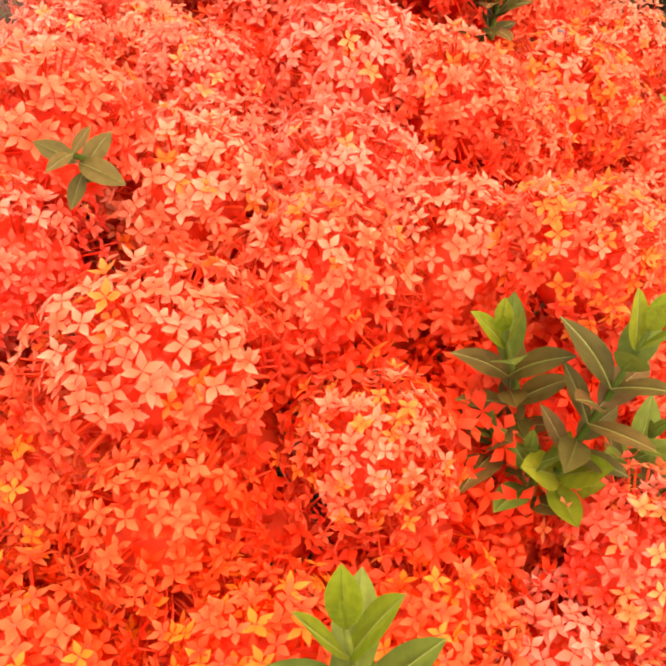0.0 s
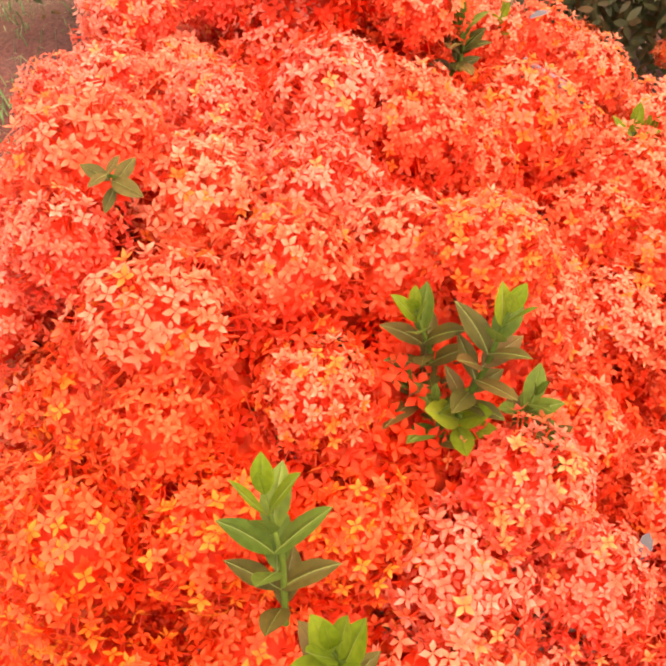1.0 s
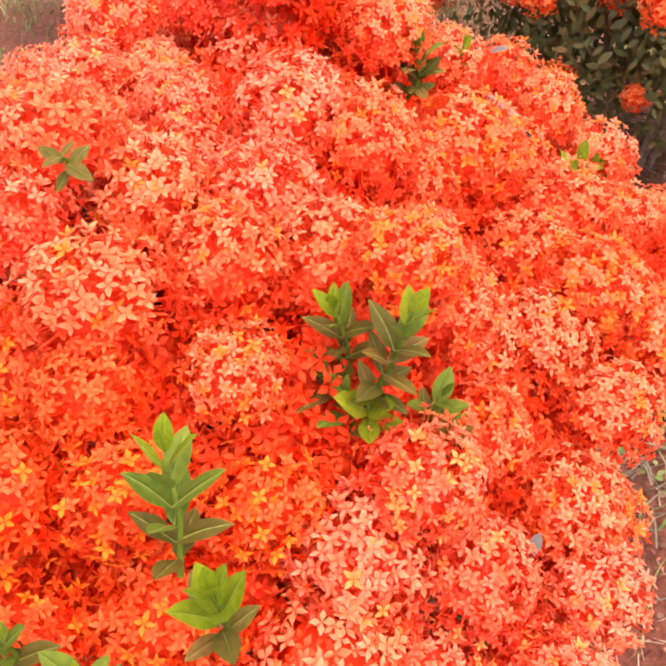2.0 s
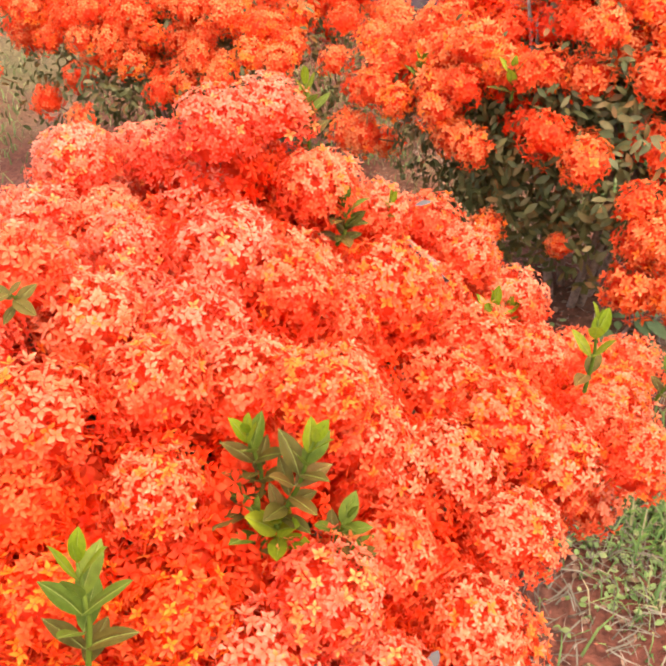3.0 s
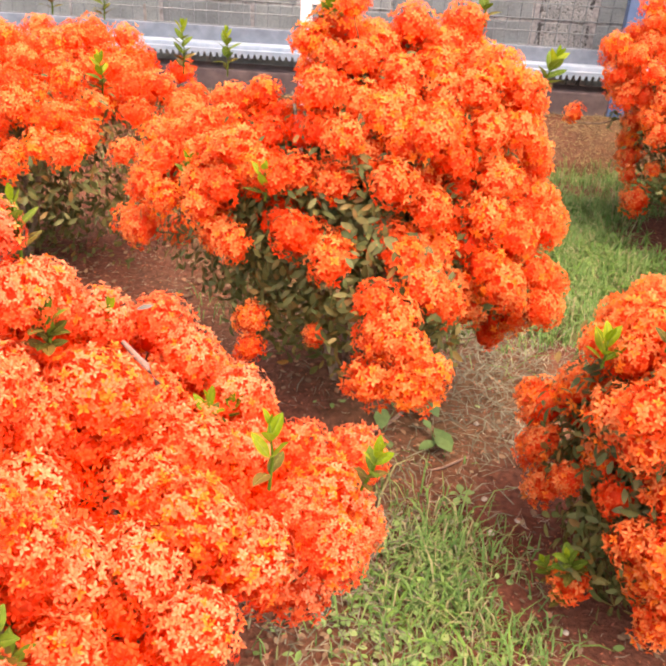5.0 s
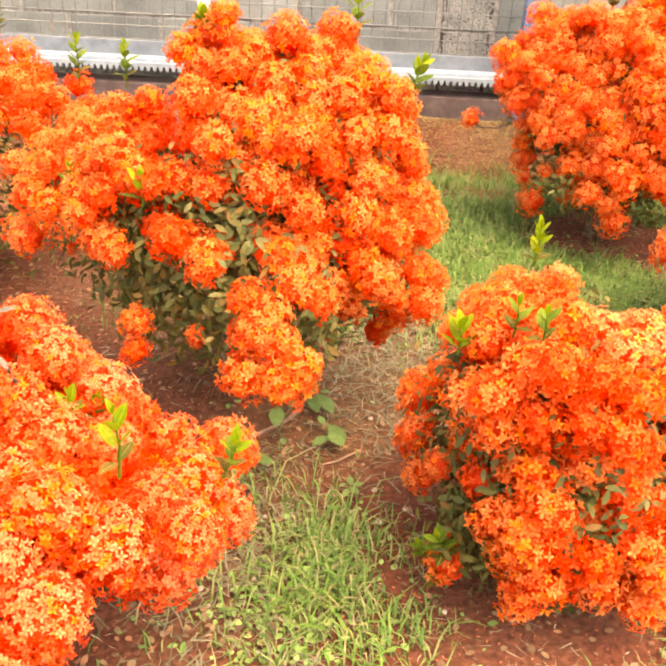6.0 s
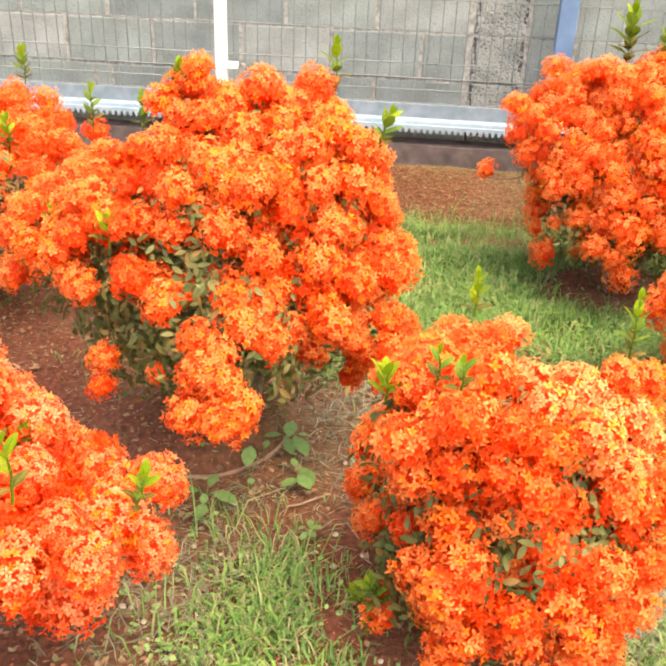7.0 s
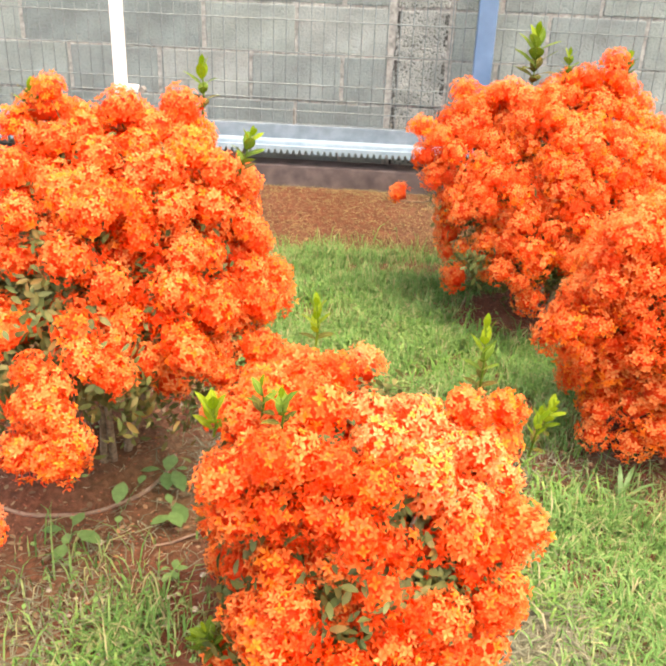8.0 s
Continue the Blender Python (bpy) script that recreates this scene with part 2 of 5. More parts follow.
def pier_material():
    """Coarse no-fines concrete with dark open pores."""
    m, nodes, links, bsdf = material("rough_concrete")
    pores, big = noise_node(nodes, links, 80, 4), noise_node(nodes, links, 6, 5)
    p = ramp(nodes, [(0.34, (0.3, 0.3, 0.3)), (0.48, (1.0, 1.0, 1.0))])
    links.new(pores.outputs["Fac"], p.inputs["Fac"])
    c = ramp(nodes, [(0.3, (0.14, 0.152, 0.158)), (0.7, (0.225, 0.242, 0.248))])
    links.new(big.outputs["Fac"], c.inputs["Fac"])
    col = mix_col(nodes, links, 1.0, c.outputs["Color"], p.outputs["Color"], "MULTIPLY")
    # honeycombed strips along both edges, where the concrete was cast against the blocks
    place = nodes.new("ShaderNodeSeparateXYZ")
    links.new(nodes.new("ShaderNodeTexCoord").outputs["Object"], place.inputs[0])
    mid = nodes.new("ShaderNodeMath")
    mid.operation = "COMPARE"
    mid.inputs[1].default_value, mid.inputs[2].default_value = 0.1325, 0.112
    links.new(place.outputs[0], mid.inputs[0])
    holes = ramp(nodes, [(0.44, (1.0, 1.0, 1.0)), (0.52, (0.0, 0.0, 0.0))])
    links.new(noise_node(nodes, links, 34, 3).outputs["Fac"], holes.inputs["Fac"])
    hollow = mix_col(nodes, links, mid.outputs[0], holes.outputs["Color"], (0.0, 0.0, 0.0))
    links.new(mix_col(nodes, links, hollow, col, (0.03, 0.03, 0.032)), bsdf.inputs["Base Color"])
    bsdf.inputs["Roughness"].default_value = 0.95
    add_bump(nodes, links, bsdf, pores.outputs["Fac"], 1.0, 0.01)
    return m


BARK, SOIL, BLOCK = bark_material(), soil_material(), block_material()
PIER = pier_material()
MORTAR = plain_material("mortar", (0.12, 0.12, 0.125), (0.27, 0.27, 0.275), 0.95, 0, 40, 0.6)
GALVANISED = plain_material("galvanised_steel", (0.16, 0.23, 0.3), (0.235, 0.3, 0.37), 0.5, 0.2, 18)
GREY_STEEL = plain_material("grey_steel", (0.1, 0.135, 0.175), (0.16, 0.2, 0.25), 0.5, 0.3, 18)
WIRE = plain_material("wire_steel", (0.075, 0.09, 0.105), (0.14, 0.16, 0.175), 0.5, 0.4, 30)
RACK = plain_material("rack_steel", (0.12, 0.11, 0.11), (0.24, 0.23, 0.22), 0.6, 0.5, 40)
WHITE = plain_material("white_paint", (0.44, 0.42, 0.43), (0.56, 0.54, 0.55), 0.45, 0, 12)
BLUE = plain_material("blue_paint", (0.04, 0.085, 0.17), (0.07, 0.125, 0.23), 0.45, 0, 10)
KERB = plain_material("kerb_concrete", (0.035, 0.025, 0.028), (0.085, 0.062, 0.064), 0.95, 0, 14, 0.6)
TWIG = plain_material("dry_twig", (0.1, 0.058, 0.048), (0.17, 0.105, 0.088), 0.85, 0, 60, 0.5)
HOSE = plain_material("dusty_hose", (0.14, 0.085, 0.065), (0.25, 0.165, 0.13), 0.8, 0, 30, 0.3)
STONE = plain_material("pebble", (0.2, 0.17, 0.14), (0.36, 0.32, 0.28), 0.85, 0, 30, 0.4)


# ---- building helpers ----
def mesh_from(name, verts, faces, mats, idx=None, smooth=True):
    me = bpy.data.meshes.new(name)
    me.from_pydata([tuple(v) for v in verts], [], faces)
    for m in mats:
        me.materials.append(m)
    if idx is not None:
        me.polygons.foreach_set("material_index", idx)
    me.polygons.foreach_set("use_smooth", [smooth] * len(me.polygons))
    me.update()
    return me


def part_mesh(name, me, parent, m=None, label=""):
    ob = new(name, me)
    ob.parent = parent
    if m is not None:
        ob.matrix_basis = m
    return tagged(ob, label) if label else ob


def part(name, bm, mat, parent, label="", m=None):
    me = bpy.data.meshes.new(name)
    bm.to_mesh(me)
    bm.free()
    me.materials.append(mat)
    return part_mesh(name, me, parent, m, label)


def box_bm(x0, x1, y0, y1, z0, z1, bevel=0.0):
    bm = bmesh.new()
    bmesh.ops.create_cube(bm, size=1, matrix=Matrix.Translation(((x0 + x1) / 2, (y0 + y1) / 2, (z0 + z1) / 2)) @ Matrix.Diagonal((x1 - x0, y1 - y0, z1 - z0, 1)))
    if bevel:
        bmesh.ops.bevel(bm, geom=bm.edges[:], offset=bevel, segments=2, affect="EDGES", profile=0.6)
    return bm


def tube(points, radii, sides):
    """Vertices and faces of a tapering tube along points."""
    verts, faces = [], []
    for i, p in enumerate(points):
        p = Vector(p)
        d = (Vector(points[min(i + 1, len(points) - 1)]) - Vector(points[max(i - 1, 0)])).normalized()
        a = d.orthogonal().normalized()
        b = d.cross(a)
        for k in range(sides):
            w = 2 * math.pi * k / sides
            verts.append(p + radii[i] * (math.cos(w) * a + math.sin(w) * b))
    for i in range(len(points) - 1):
        for k in range(sides):
            faces.append((i * sides + k, i * sides + (k + 1) % sides, (i + 1) * sides + (k + 1) % sides, (i + 1) * sides + k))
    n = len(verts)
    verts.append(Vector(points[-1]))
    for k in range(sides):
        faces.append(((len(points) - 1) * sides + k, (len(points) - 1) * sides + (k + 1) % sides, n))
    return verts, faces


def frame_to(direction, spin=0.0):
    """Rotation that takes z to the direction, spun about it."""
    return Vector(direction).to_track_quat("Z", "Y").to_matrix() @ Matrix.Rotation(spin, 3, "Z")


# ---- the ground ----
def smooth01(a, b, v):
    u = min(1.0, max(0.0, (v - a) / (b - a)))
    return u * u * (3 - 2 * u)


BUSHES = {
    "front": dict(c=(0.0, 0.62, 0.40), r=(0.56, 0.60, 0.50)),
    "middle": dict(c=(0.55, 1.95, 0.62), r=(0.50, 0.42, 0.50)),
    "rear": dict(c=(-0.76, 2.60, 0.45), r=(1.04, 0.52, 0.42)),
    "small": dict(c=(1.33, 1.20, 0.38), r=(0.36, 0.36, 0.40)),
    "gate": dict(c=(2.00, 3.30, 0.55), r=(0.52, 0.46, 0.50)),
    "side": dict(c=(2.36, 2.32, 0.45), r=(0.44, 0.38, 0.42)),
}


def ground_height(x, y):
    h = 0.235 * smooth01(3.92, 4.27, y + 0.03 * noise.noise((x * 3, y * 3, 0)))
    if abs(x) < 6 and abs(y) < 7:
        h += 0.012 * noise.noise((x * 2.2, y * 2.2, 3)) + 0.006 * noise.noise((x * 9, y * 9, 7))
    d = math.hypot(x - 0.44, (y - 2.02)) + 0.02 * noise.noise((x * 6, y * 6, 1))
    h += 0.045 * (1 - smooth01(0.26, 0.31, d))
    for b in BUSHES.values():
        h += 0.02 * (1 - smooth01(0.1, 0.5, math.hypot(x - b["c"][0], y - b["c"][1])))
    return h


def build_ground():
    far = [-400, -120, -40, -14, -7, -4.5]
    xs = far + list(np.arange(-3, 4.01, 0.045)) + [-v for v in far[::-1]]
    ys = far + list(np.arange(-2, 4.51, 0.045)) + [-v for v in far[::-1]]
    verts = [(x, y, ground_height(x, y)) for y in ys for x in xs]
    nx = len(xs)
    faces = [(j * nx + i, j * nx + i + 1, (j + 1) * nx + i + 1, (j + 1) * nx + i) for j in range(len(ys) - 1) for i in range(nx - 1)]
    ob = new("ground", mesh_from("ground", verts, faces, [SOIL]))
    return tagged(ob, "red-brown garden soil rising to a bank below the gate", "ground", kind="structure")


build_ground()


# ---- gate, posts and wall behind ----
def build_wall():
    wall = new("wall_back", None)
    wall.location = (0.5, 4.45, 0)
    tagged(wall, "weathered grey concrete block wall behind the mesh gate", "wall", kind="structure")
    part("mortar_core", box_bm(-4.2, 4.6, 0.006, 0.14, -0.1, 2.32), MORTAR, wall)
    bw, bh = 0.484, 0.2425
    meshes = {}
    for name, width in (("whole", bw), ("half", bw / 2), ("pier", 0.285)):
        for k in range(3):
            bm = box_bm(0, width - 0.02, 0, 0.12, 0, bh - 0.012, 0.007)
            bmesh.ops.subdivide_edges(bm, edges=[e for e in bm.edges if e.calc_length() > 0.1], cuts=3, use_grid_fill=True)
            for v in bm.verts:
                v.co += 0.006 * noise.noise_vector((v.co.x * 14 + k * 5, v.co.y, v.co.z * 14 + k)) * (1.6 if name == "pier" else 0.7)
            me = bpy.data.meshes.new("block")
            bm.to_mesh(me)
            bm.free()
            me.materials.append(PIER if name == "pier" else BLOCK)
            meshes[name, k] = me
    rng = random.Random(4)
    for row in range(10):
        z = -0.07 + row * bh
        part_mesh("block", meshes["pier", row % 3], wall, pose(0.825, -0.004, z))
        shift = 0.0 if row % 2 == 0 else -0.242
        if row % 2:
            part_mesh("block", meshes["half", row % 3], wall, pose(0.81 - bw / 2, 0, z))
        for col in range(10):
            part_mesh("block", meshes["whole", rng.randrange(3)], wall, pose(0.81 - (col + 1) * bw + shift, rng.uniform(-0.004, 0.003), z + rng.uniform(-0.002, 0.002)))
        if row % 2:
            part_mesh("block", meshes["half", (row + 1) % 3], wall, pose(1.118, 0, z))
        for col in range(6):
            part_mesh("block", meshes["whole", rng.randrange(3)], wall, pose(1.118 + col * bw - shift, rng.uniform(-0.004, 0.003), z + rng.uniform(-0.002, 0.002)))


build_wall()


def build_gate():
    gate = new("sliding_gate", None)
    gate.location = (0.5, 4.37, 0.2)
    tagged(gate, "galvanised sliding gate with welded wire mesh and toothed rack", "gate")
    x0, x1 = -3.4, 3.6
    beam = part("beam", box_bm(x0, x1, -0.09, -0.02, 0.233, 0.274, 0.005), GALVANISED, gate, "pale galvanised box beam")
    part("lower_rail", box_bm(x0, x1, -0.018, 0.02, 0.255, 0.345, 0.005), GREY_STEEL, gate, "blue-grey steel lower rail")
    rack = part("rack", box_bm(x0, x1, -0.112, -0.0915, 0.236, 0.254), GALVANISED, gate, "pale steel gear rack")
    bm = bmesh.new()
    w = [(-0.011, 0), (0.011, 0), (0.006, -0.022), (-0.006, -0.022)]
    lo = [bm.verts.new((x, -0.1122, 0.2365 + z)) for x, z in w]
    hi = [bm.verts.new((x, -0.0917, 0.2365 + z)) for x, z in w]
    bm.faces.new(lo[::-1])
    bm.faces.new(hi)
    for k in range(4):
        bm.faces.new((lo[k], lo[(k + 1) % 4], hi[(k + 1) % 4], hi[k]))
    tooth = bpy.data.meshes.new("tooth")
    bm.to_mesh(tooth)
    bm.free()
    tooth.materials.append(GALVANISED)
    for k in range(200):
        part_mesh("tooth", tooth, rack, pose(-3.0 + 0.0325 * k, 0, 0))
    v, f = tube([(0, 0, 0.33), (0, 0, 0.417), (0, 0.014, 0.448), (0, 0, 0.478), (0, 0, 1.9)], [0.0031] * 5, 5)
    upright = mesh_from("wire", v, f, [WIRE])
    n = int((x1 - x0) / 0.064)
    for k in range(n + 1):
        part_mesh("wire", upright, gate, pose(x0 + 0.024 + 0.064 * k, 0, 0))
    v, f = tube([(x0, 0, 0), (x1, 0, 0)], [0.0034] * 2, 5)
    cross = mesh_from("wire", v, f, [WIRE])
    for z in (0.348, 0.417, 0.478, 0.552, 0.712, 0.868, 1.028, 1.188, 1.348, 1.508):
        part_mesh("wire", cross, gate, pose(0, -0.004, z))
    for x in (-1.2, 0.32):
        part("bracket", box_bm(x - 0.006, x + 0.006, -0.012, 0.004, 0.335, 0.43, 0.001), RACK, gate)
    part("top_rail", box_bm(x0, x1, -0.02, 0.02, 1.9, 1.96, 0.005), GREY_STEEL, gate)


build_gate()


def build_kerb():
    bm = box_bm(-3.5, 4.5, 4.275, 4.43, 0.05, 0.345, 0.008)
    me = bpy.data.meshes.new("kerb")
    bm.to_mesh(me)
    bm.free()
    me.materials.append(KERB)
    tagged(new("kerb", me), "low brown-stained concrete kerb under the gate track", "kerb", kind="structure")


build_kerb()


def build_posts():
    post = new("white_post", None)
    post.location = (0.25, 3.27, 0)
    tagged(post, "slim white-painted square steel post with a roller", "post")
    part("shaft", box_bm(-0.022, 0.022, -0.022, 0.022, -0.05, 2.4, 0.005), WHITE, post)
    part("bracket", box_bm(0.022, 0.07, -0.016, 0.016, 0.887, 0.913, 0.005), WHITE, post)
    bm = bmesh.new()
    bmesh.ops.create_cone(bm, cap_ends=True, segments=14, radius1=0.013, radius2=0.013, depth=0.03, matrix=pose(0.085, 0, 0.895, 90))
    part("roller", bm, RACK, post, "dark roller")
    post = new("blue_post", None)
    post.location = (1.765, 4.30, 0.1)
    tagged(post, "blue-painted square steel gate post", "post")
    part("shaft", box_bm(-0.046, 0.046, -0.03, 0.03, -0.05, 2.2, 0.006), BLUE, post)
    part("cap", box_bm(-0.05, 0.05, -0.034, 0.034, 2.2, 2.212, 0.003), BLUE, post)


build_posts()


# ---- flower heads ----
def floret(rng, size, plain=False):
    """Four pointed petals joined at the throat; z is outwards."""
    verts, faces = [(0, 0, 0)], []
    cup, spin = rng.uniform(-0.42, 0.5), rng.uniform(0, 6.28)
    for k in range(4):
        w = spin + k * math.pi / 2 + rng.uniform(-0.12, 0.12)
        c, s = math.cos(w), math.sin(w)
        ln = size * rng.uniform(0.88, 1.1)
        wd = rng.uniform(0.24, 0.32)
        lift = cup + rng.uniform(-0.16, 0.16)
        rows = [(0.4, -wd, 0.04), (0.4, 0, -0.05), (0.4, wd, 0.04), (0.72, -wd * 0.62, 0.02), (0.72, wd * 0.62, 0.02), (1.0, 0, 0)]
        if plain:
            rows = [(0.5, -wd, 0.04), (1.0, 0, 0), (0.5, wd, 0.04)]
        b = len(verts)
        for r, side, z in rows:
            zz = z + lift * r * r + 0.1 * r
            verts.append((ln * (r * c - side * s), ln * (r * s + side * c), ln * zz))
        faces += [(0, b, b + 1), (0, b + 1, b + 2)]
        faces += [] if plain else [(b, b + 3, b + 5, b + 1), (b + 1, b + 5, b + 4, b + 2)]
    return verts, faces


def tip_values(plain=False):
    """How far each vertex of a floret lies from its throat."""
    return [0.0] + ([0.5, 1.0, 0.5] if plain else [0.4, 0.4, 0.4, 0.74, 0.74, 1.0]) * 4


def with_tips(me, values, crown):
    me.attributes.new("tip", "FLOAT", "POINT").data.foreach_set("value", values)
    me.attributes.new("crown", "FLOAT", "POINT").data.foreach_set("value", crown)
    return me


STALK = leafy("flower_stalk", [(0.0, (0.12, 0.1, 0.03)), (1.0, (0.16, 0.07, 0.03))], 0.6, 0.1)
THROAT = leafy("flower_throat", [(0.0, (0.25, 0.03, 0.01)), (1.0, (0.4, 0.06, 0.01))], 0.6, 0.0)


def head_mesh(seed, petal, radius, count, size, spread=0.6, plain=False, pieces=False):
    """A dome of florets on thin tubes round a red heart; it opens along z."""
    rng = random.Random(seed)
    verts, faces, idx, tips, crown = [], [], [], [], []

    def add(v, f, mat, tip=None, top=0.0):
        b = len(verts)
        crown.extend([top] * len(v))
        tips.extend(tip or [1.0] * len(v))
        verts.extend(v)
        faces.extend(tuple(b + i for i in q) for q in f)
        idx.extend([mat] * len(f))

    bm = bmesh.new()
    bmesh.ops.create_icosphere(bm, subdivisions=1 if plain else 2, radius=radius * 0.7)
    core = [v.co * (1 + 0.35 * noise.noise(v.co * 90 + Vector((seed, 0, 0)))) for v in bm.verts]
    add([(v.x, v.y, v.z * 0.85) for v in core], [tuple(v.index for v in q.verts) for q in bm.faces], 2)
    bm.free()
    placed = []
    for i in range(count):
        cz = 1 - (i + 0.5) / count * 2 * spread
        w = i * 2.39996 + rng.uniform(-0.5, 0.5)
        r = math.sqrt(max(0, 1 - cz * cz))
        d = Vector((r * math.cos(w), r * math.sin(w), cz)) + Vector([rng.uniform(-0.1, 0.1) for _ in range(3)])
        d.normalize()
        low = i % 3 == 2
        tip = d * radius * (rng.uniform(0.66, 0.86) if low else rng.uniform(0.86, 1.15))
        n = (d + Vector([rng.uniform(-0.36, 0.36) for _ in range(3)])).normalized()
        m = frame_to(n)
        # top light put into the colour: upward florets paler, flank and sunken ones redder
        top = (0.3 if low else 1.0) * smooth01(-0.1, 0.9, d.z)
        placed.append((tip, n, top))
        v, f = floret(rng, size * rng.uniform(0.85, 1.12), plain or low)
        if not pieces:
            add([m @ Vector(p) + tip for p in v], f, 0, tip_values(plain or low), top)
        if not low and not plain and not pieces:
            add([m @ Vector((0.0009 * math.cos(a), 0.0009 * math.sin(a), 0.0006)) + tip for a in (0.4, 1.97, 3.54, 5.11)], [(0, 1, 2, 3)], 3)
        if i % 3 == 0 and not plain:
            v, f = tube([d * radius * 0.55, tip - n * 0.0008], [0.0011, 0.0009], 3)
            add(v, f[:3], 1)
    v, f = tube([(0.006, -0.004, -0.115), (0.004, 0.003, -0.05), (0, 0, -radius * 0.3)], [0.0026, 0.0022, 0.0018], 4)
    add(v, f, 4)
    for i in range(0 if plain else 14):
        d = Vector((rng.uniform(-1, 1), rng.uniform(-1, 1), rng.uniform(-0.5, 1))).normalized()
        e = d * radius * rng.uniform(0.75, 1.0)
        v, f = tube([d * radius * 0.4, e, e + d * 0.004], [0.0009, 0.0017, 0.0006], 3)
        add(v, f, 1)
    me = with_tips(mesh_from("flower_head", verts, faces, [petal, TUBE, CORE, THROAT, STALK], idx), tips, crown)
    return (me, placed) if pieces else me


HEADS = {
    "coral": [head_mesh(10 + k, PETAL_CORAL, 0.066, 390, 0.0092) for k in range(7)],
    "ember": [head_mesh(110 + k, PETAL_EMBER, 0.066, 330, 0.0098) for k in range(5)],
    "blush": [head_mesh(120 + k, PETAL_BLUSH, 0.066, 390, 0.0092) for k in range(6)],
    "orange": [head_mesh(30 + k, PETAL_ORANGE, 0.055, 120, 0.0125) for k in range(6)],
    "cream": [head_mesh(40 + k, PETAL_SUNLIT, 0.055, 120, 0.0125) for k in range(4)],
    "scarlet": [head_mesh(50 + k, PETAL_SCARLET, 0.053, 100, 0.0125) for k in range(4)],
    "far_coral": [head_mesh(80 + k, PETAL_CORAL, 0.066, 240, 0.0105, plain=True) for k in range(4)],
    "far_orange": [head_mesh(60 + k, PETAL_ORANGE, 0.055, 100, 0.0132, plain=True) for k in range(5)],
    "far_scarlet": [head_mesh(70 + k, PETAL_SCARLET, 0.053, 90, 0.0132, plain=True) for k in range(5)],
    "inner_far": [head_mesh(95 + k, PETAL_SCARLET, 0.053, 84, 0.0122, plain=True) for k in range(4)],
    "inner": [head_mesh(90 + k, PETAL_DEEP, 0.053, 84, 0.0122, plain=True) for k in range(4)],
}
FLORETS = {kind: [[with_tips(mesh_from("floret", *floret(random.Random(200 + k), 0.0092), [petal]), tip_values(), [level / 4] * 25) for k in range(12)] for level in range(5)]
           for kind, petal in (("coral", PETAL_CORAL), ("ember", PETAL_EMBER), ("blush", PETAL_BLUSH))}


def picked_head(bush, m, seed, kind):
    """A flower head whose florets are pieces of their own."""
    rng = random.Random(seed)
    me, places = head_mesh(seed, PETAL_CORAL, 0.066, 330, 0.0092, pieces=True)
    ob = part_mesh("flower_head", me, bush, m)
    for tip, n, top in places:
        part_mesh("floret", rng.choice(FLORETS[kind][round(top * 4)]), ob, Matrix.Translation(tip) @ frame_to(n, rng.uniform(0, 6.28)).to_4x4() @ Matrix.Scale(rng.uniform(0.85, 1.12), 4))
    return ob


# ---- leaves ----
def leaf_shape(length, width, rng, fold=0.25, droop=0.2):
    """An elliptic leaf along x from the origin, folded along its midrib."""
    verts, faces = [(0, 0, 0)], []
    stations = ((0.22, 0.62), (0.5, 1.0), (0.78, 0.72))
    for u, w in stations:
        z = -droop * length * u * u
        verts += [(length * u, -width * w / 2, z + fold * width * w / 2), (length * u, 0, z), (length * u, width * w / 2, z + fold * width * w / 2)]
    verts.append((length, 0, -droop * length))
    faces += [(0, 1, 2), (0, 2, 3), (1, 4, 5, 2), (2, 5, 6, 3), (4, 7, 8, 5), (5, 8, 9, 6), (7, 10, 8), (8, 10, 9)]
    return verts, faces


def leaf_mesh(name, seed, length, width, mat, fold, droop):
    """A pointed leaf along x: two halves folded on a pale raised midrib, with a wavy edge."""
    rng = random.Random(seed)
    verts, faces, idx = [], [], []
    n, rows = 9, 7
    rib = 0.02
    phase = rng.uniform(0, 6)
    for i in range(n):
        u = i / (n - 1)
        w = max(0.02, math.sin(math.pi * u ** 0.95) ** 0.72 * (1.0 if u < 0.7 else 1 - 0.5 * (u - 0.7)))
        for side in (-1, -0.5, -rib, 0, rib, 0.5, 1):
            y = side * width / 2 * w if abs(side) > rib else side * width / 2 * (1.2 - u)
            z = -droop * length * u * u + fold * abs(y) * (1.15 - 0.3 * abs(side)) + 0.02 * width * math.sin(9 * u + phase + side) * abs(side)
            z += 0.03 * width if side == 0 else 0
            verts.append((length * u, y, z))
    for i in range(n - 1):
        for k in range(rows - 1):
            a = i * rows + k
            faces.append((a, a + 1, a + rows + 1, a + rows))
            idx.append(1 if k in (2, 3) else 0)
    return mesh_from(name, verts, faces, [mat, LEAF_RIB], idx)


LEAVES_OLD = [leaf_mesh("leaf", k, 0.046, 0.021 + 0.002 * k, LEAF_OLD, 0.15, 0.15 + 0.12 * k) for k in range(3)]
LEAVES_MID = [leaf_mesh("leaf", k, 0.046, 0.021 + 0.002 * k, LEAF_MID, 0.15, 0.1 + 0.1 * k) for k in range(3)]
LEAVES_YOUNG = [leaf_mesh("leaf", k, 0.044, 0.019 + 0.002 * k, LEAF_YOUNG, 0.2, -0.05 + 0.08 * k) for k in range(3)]


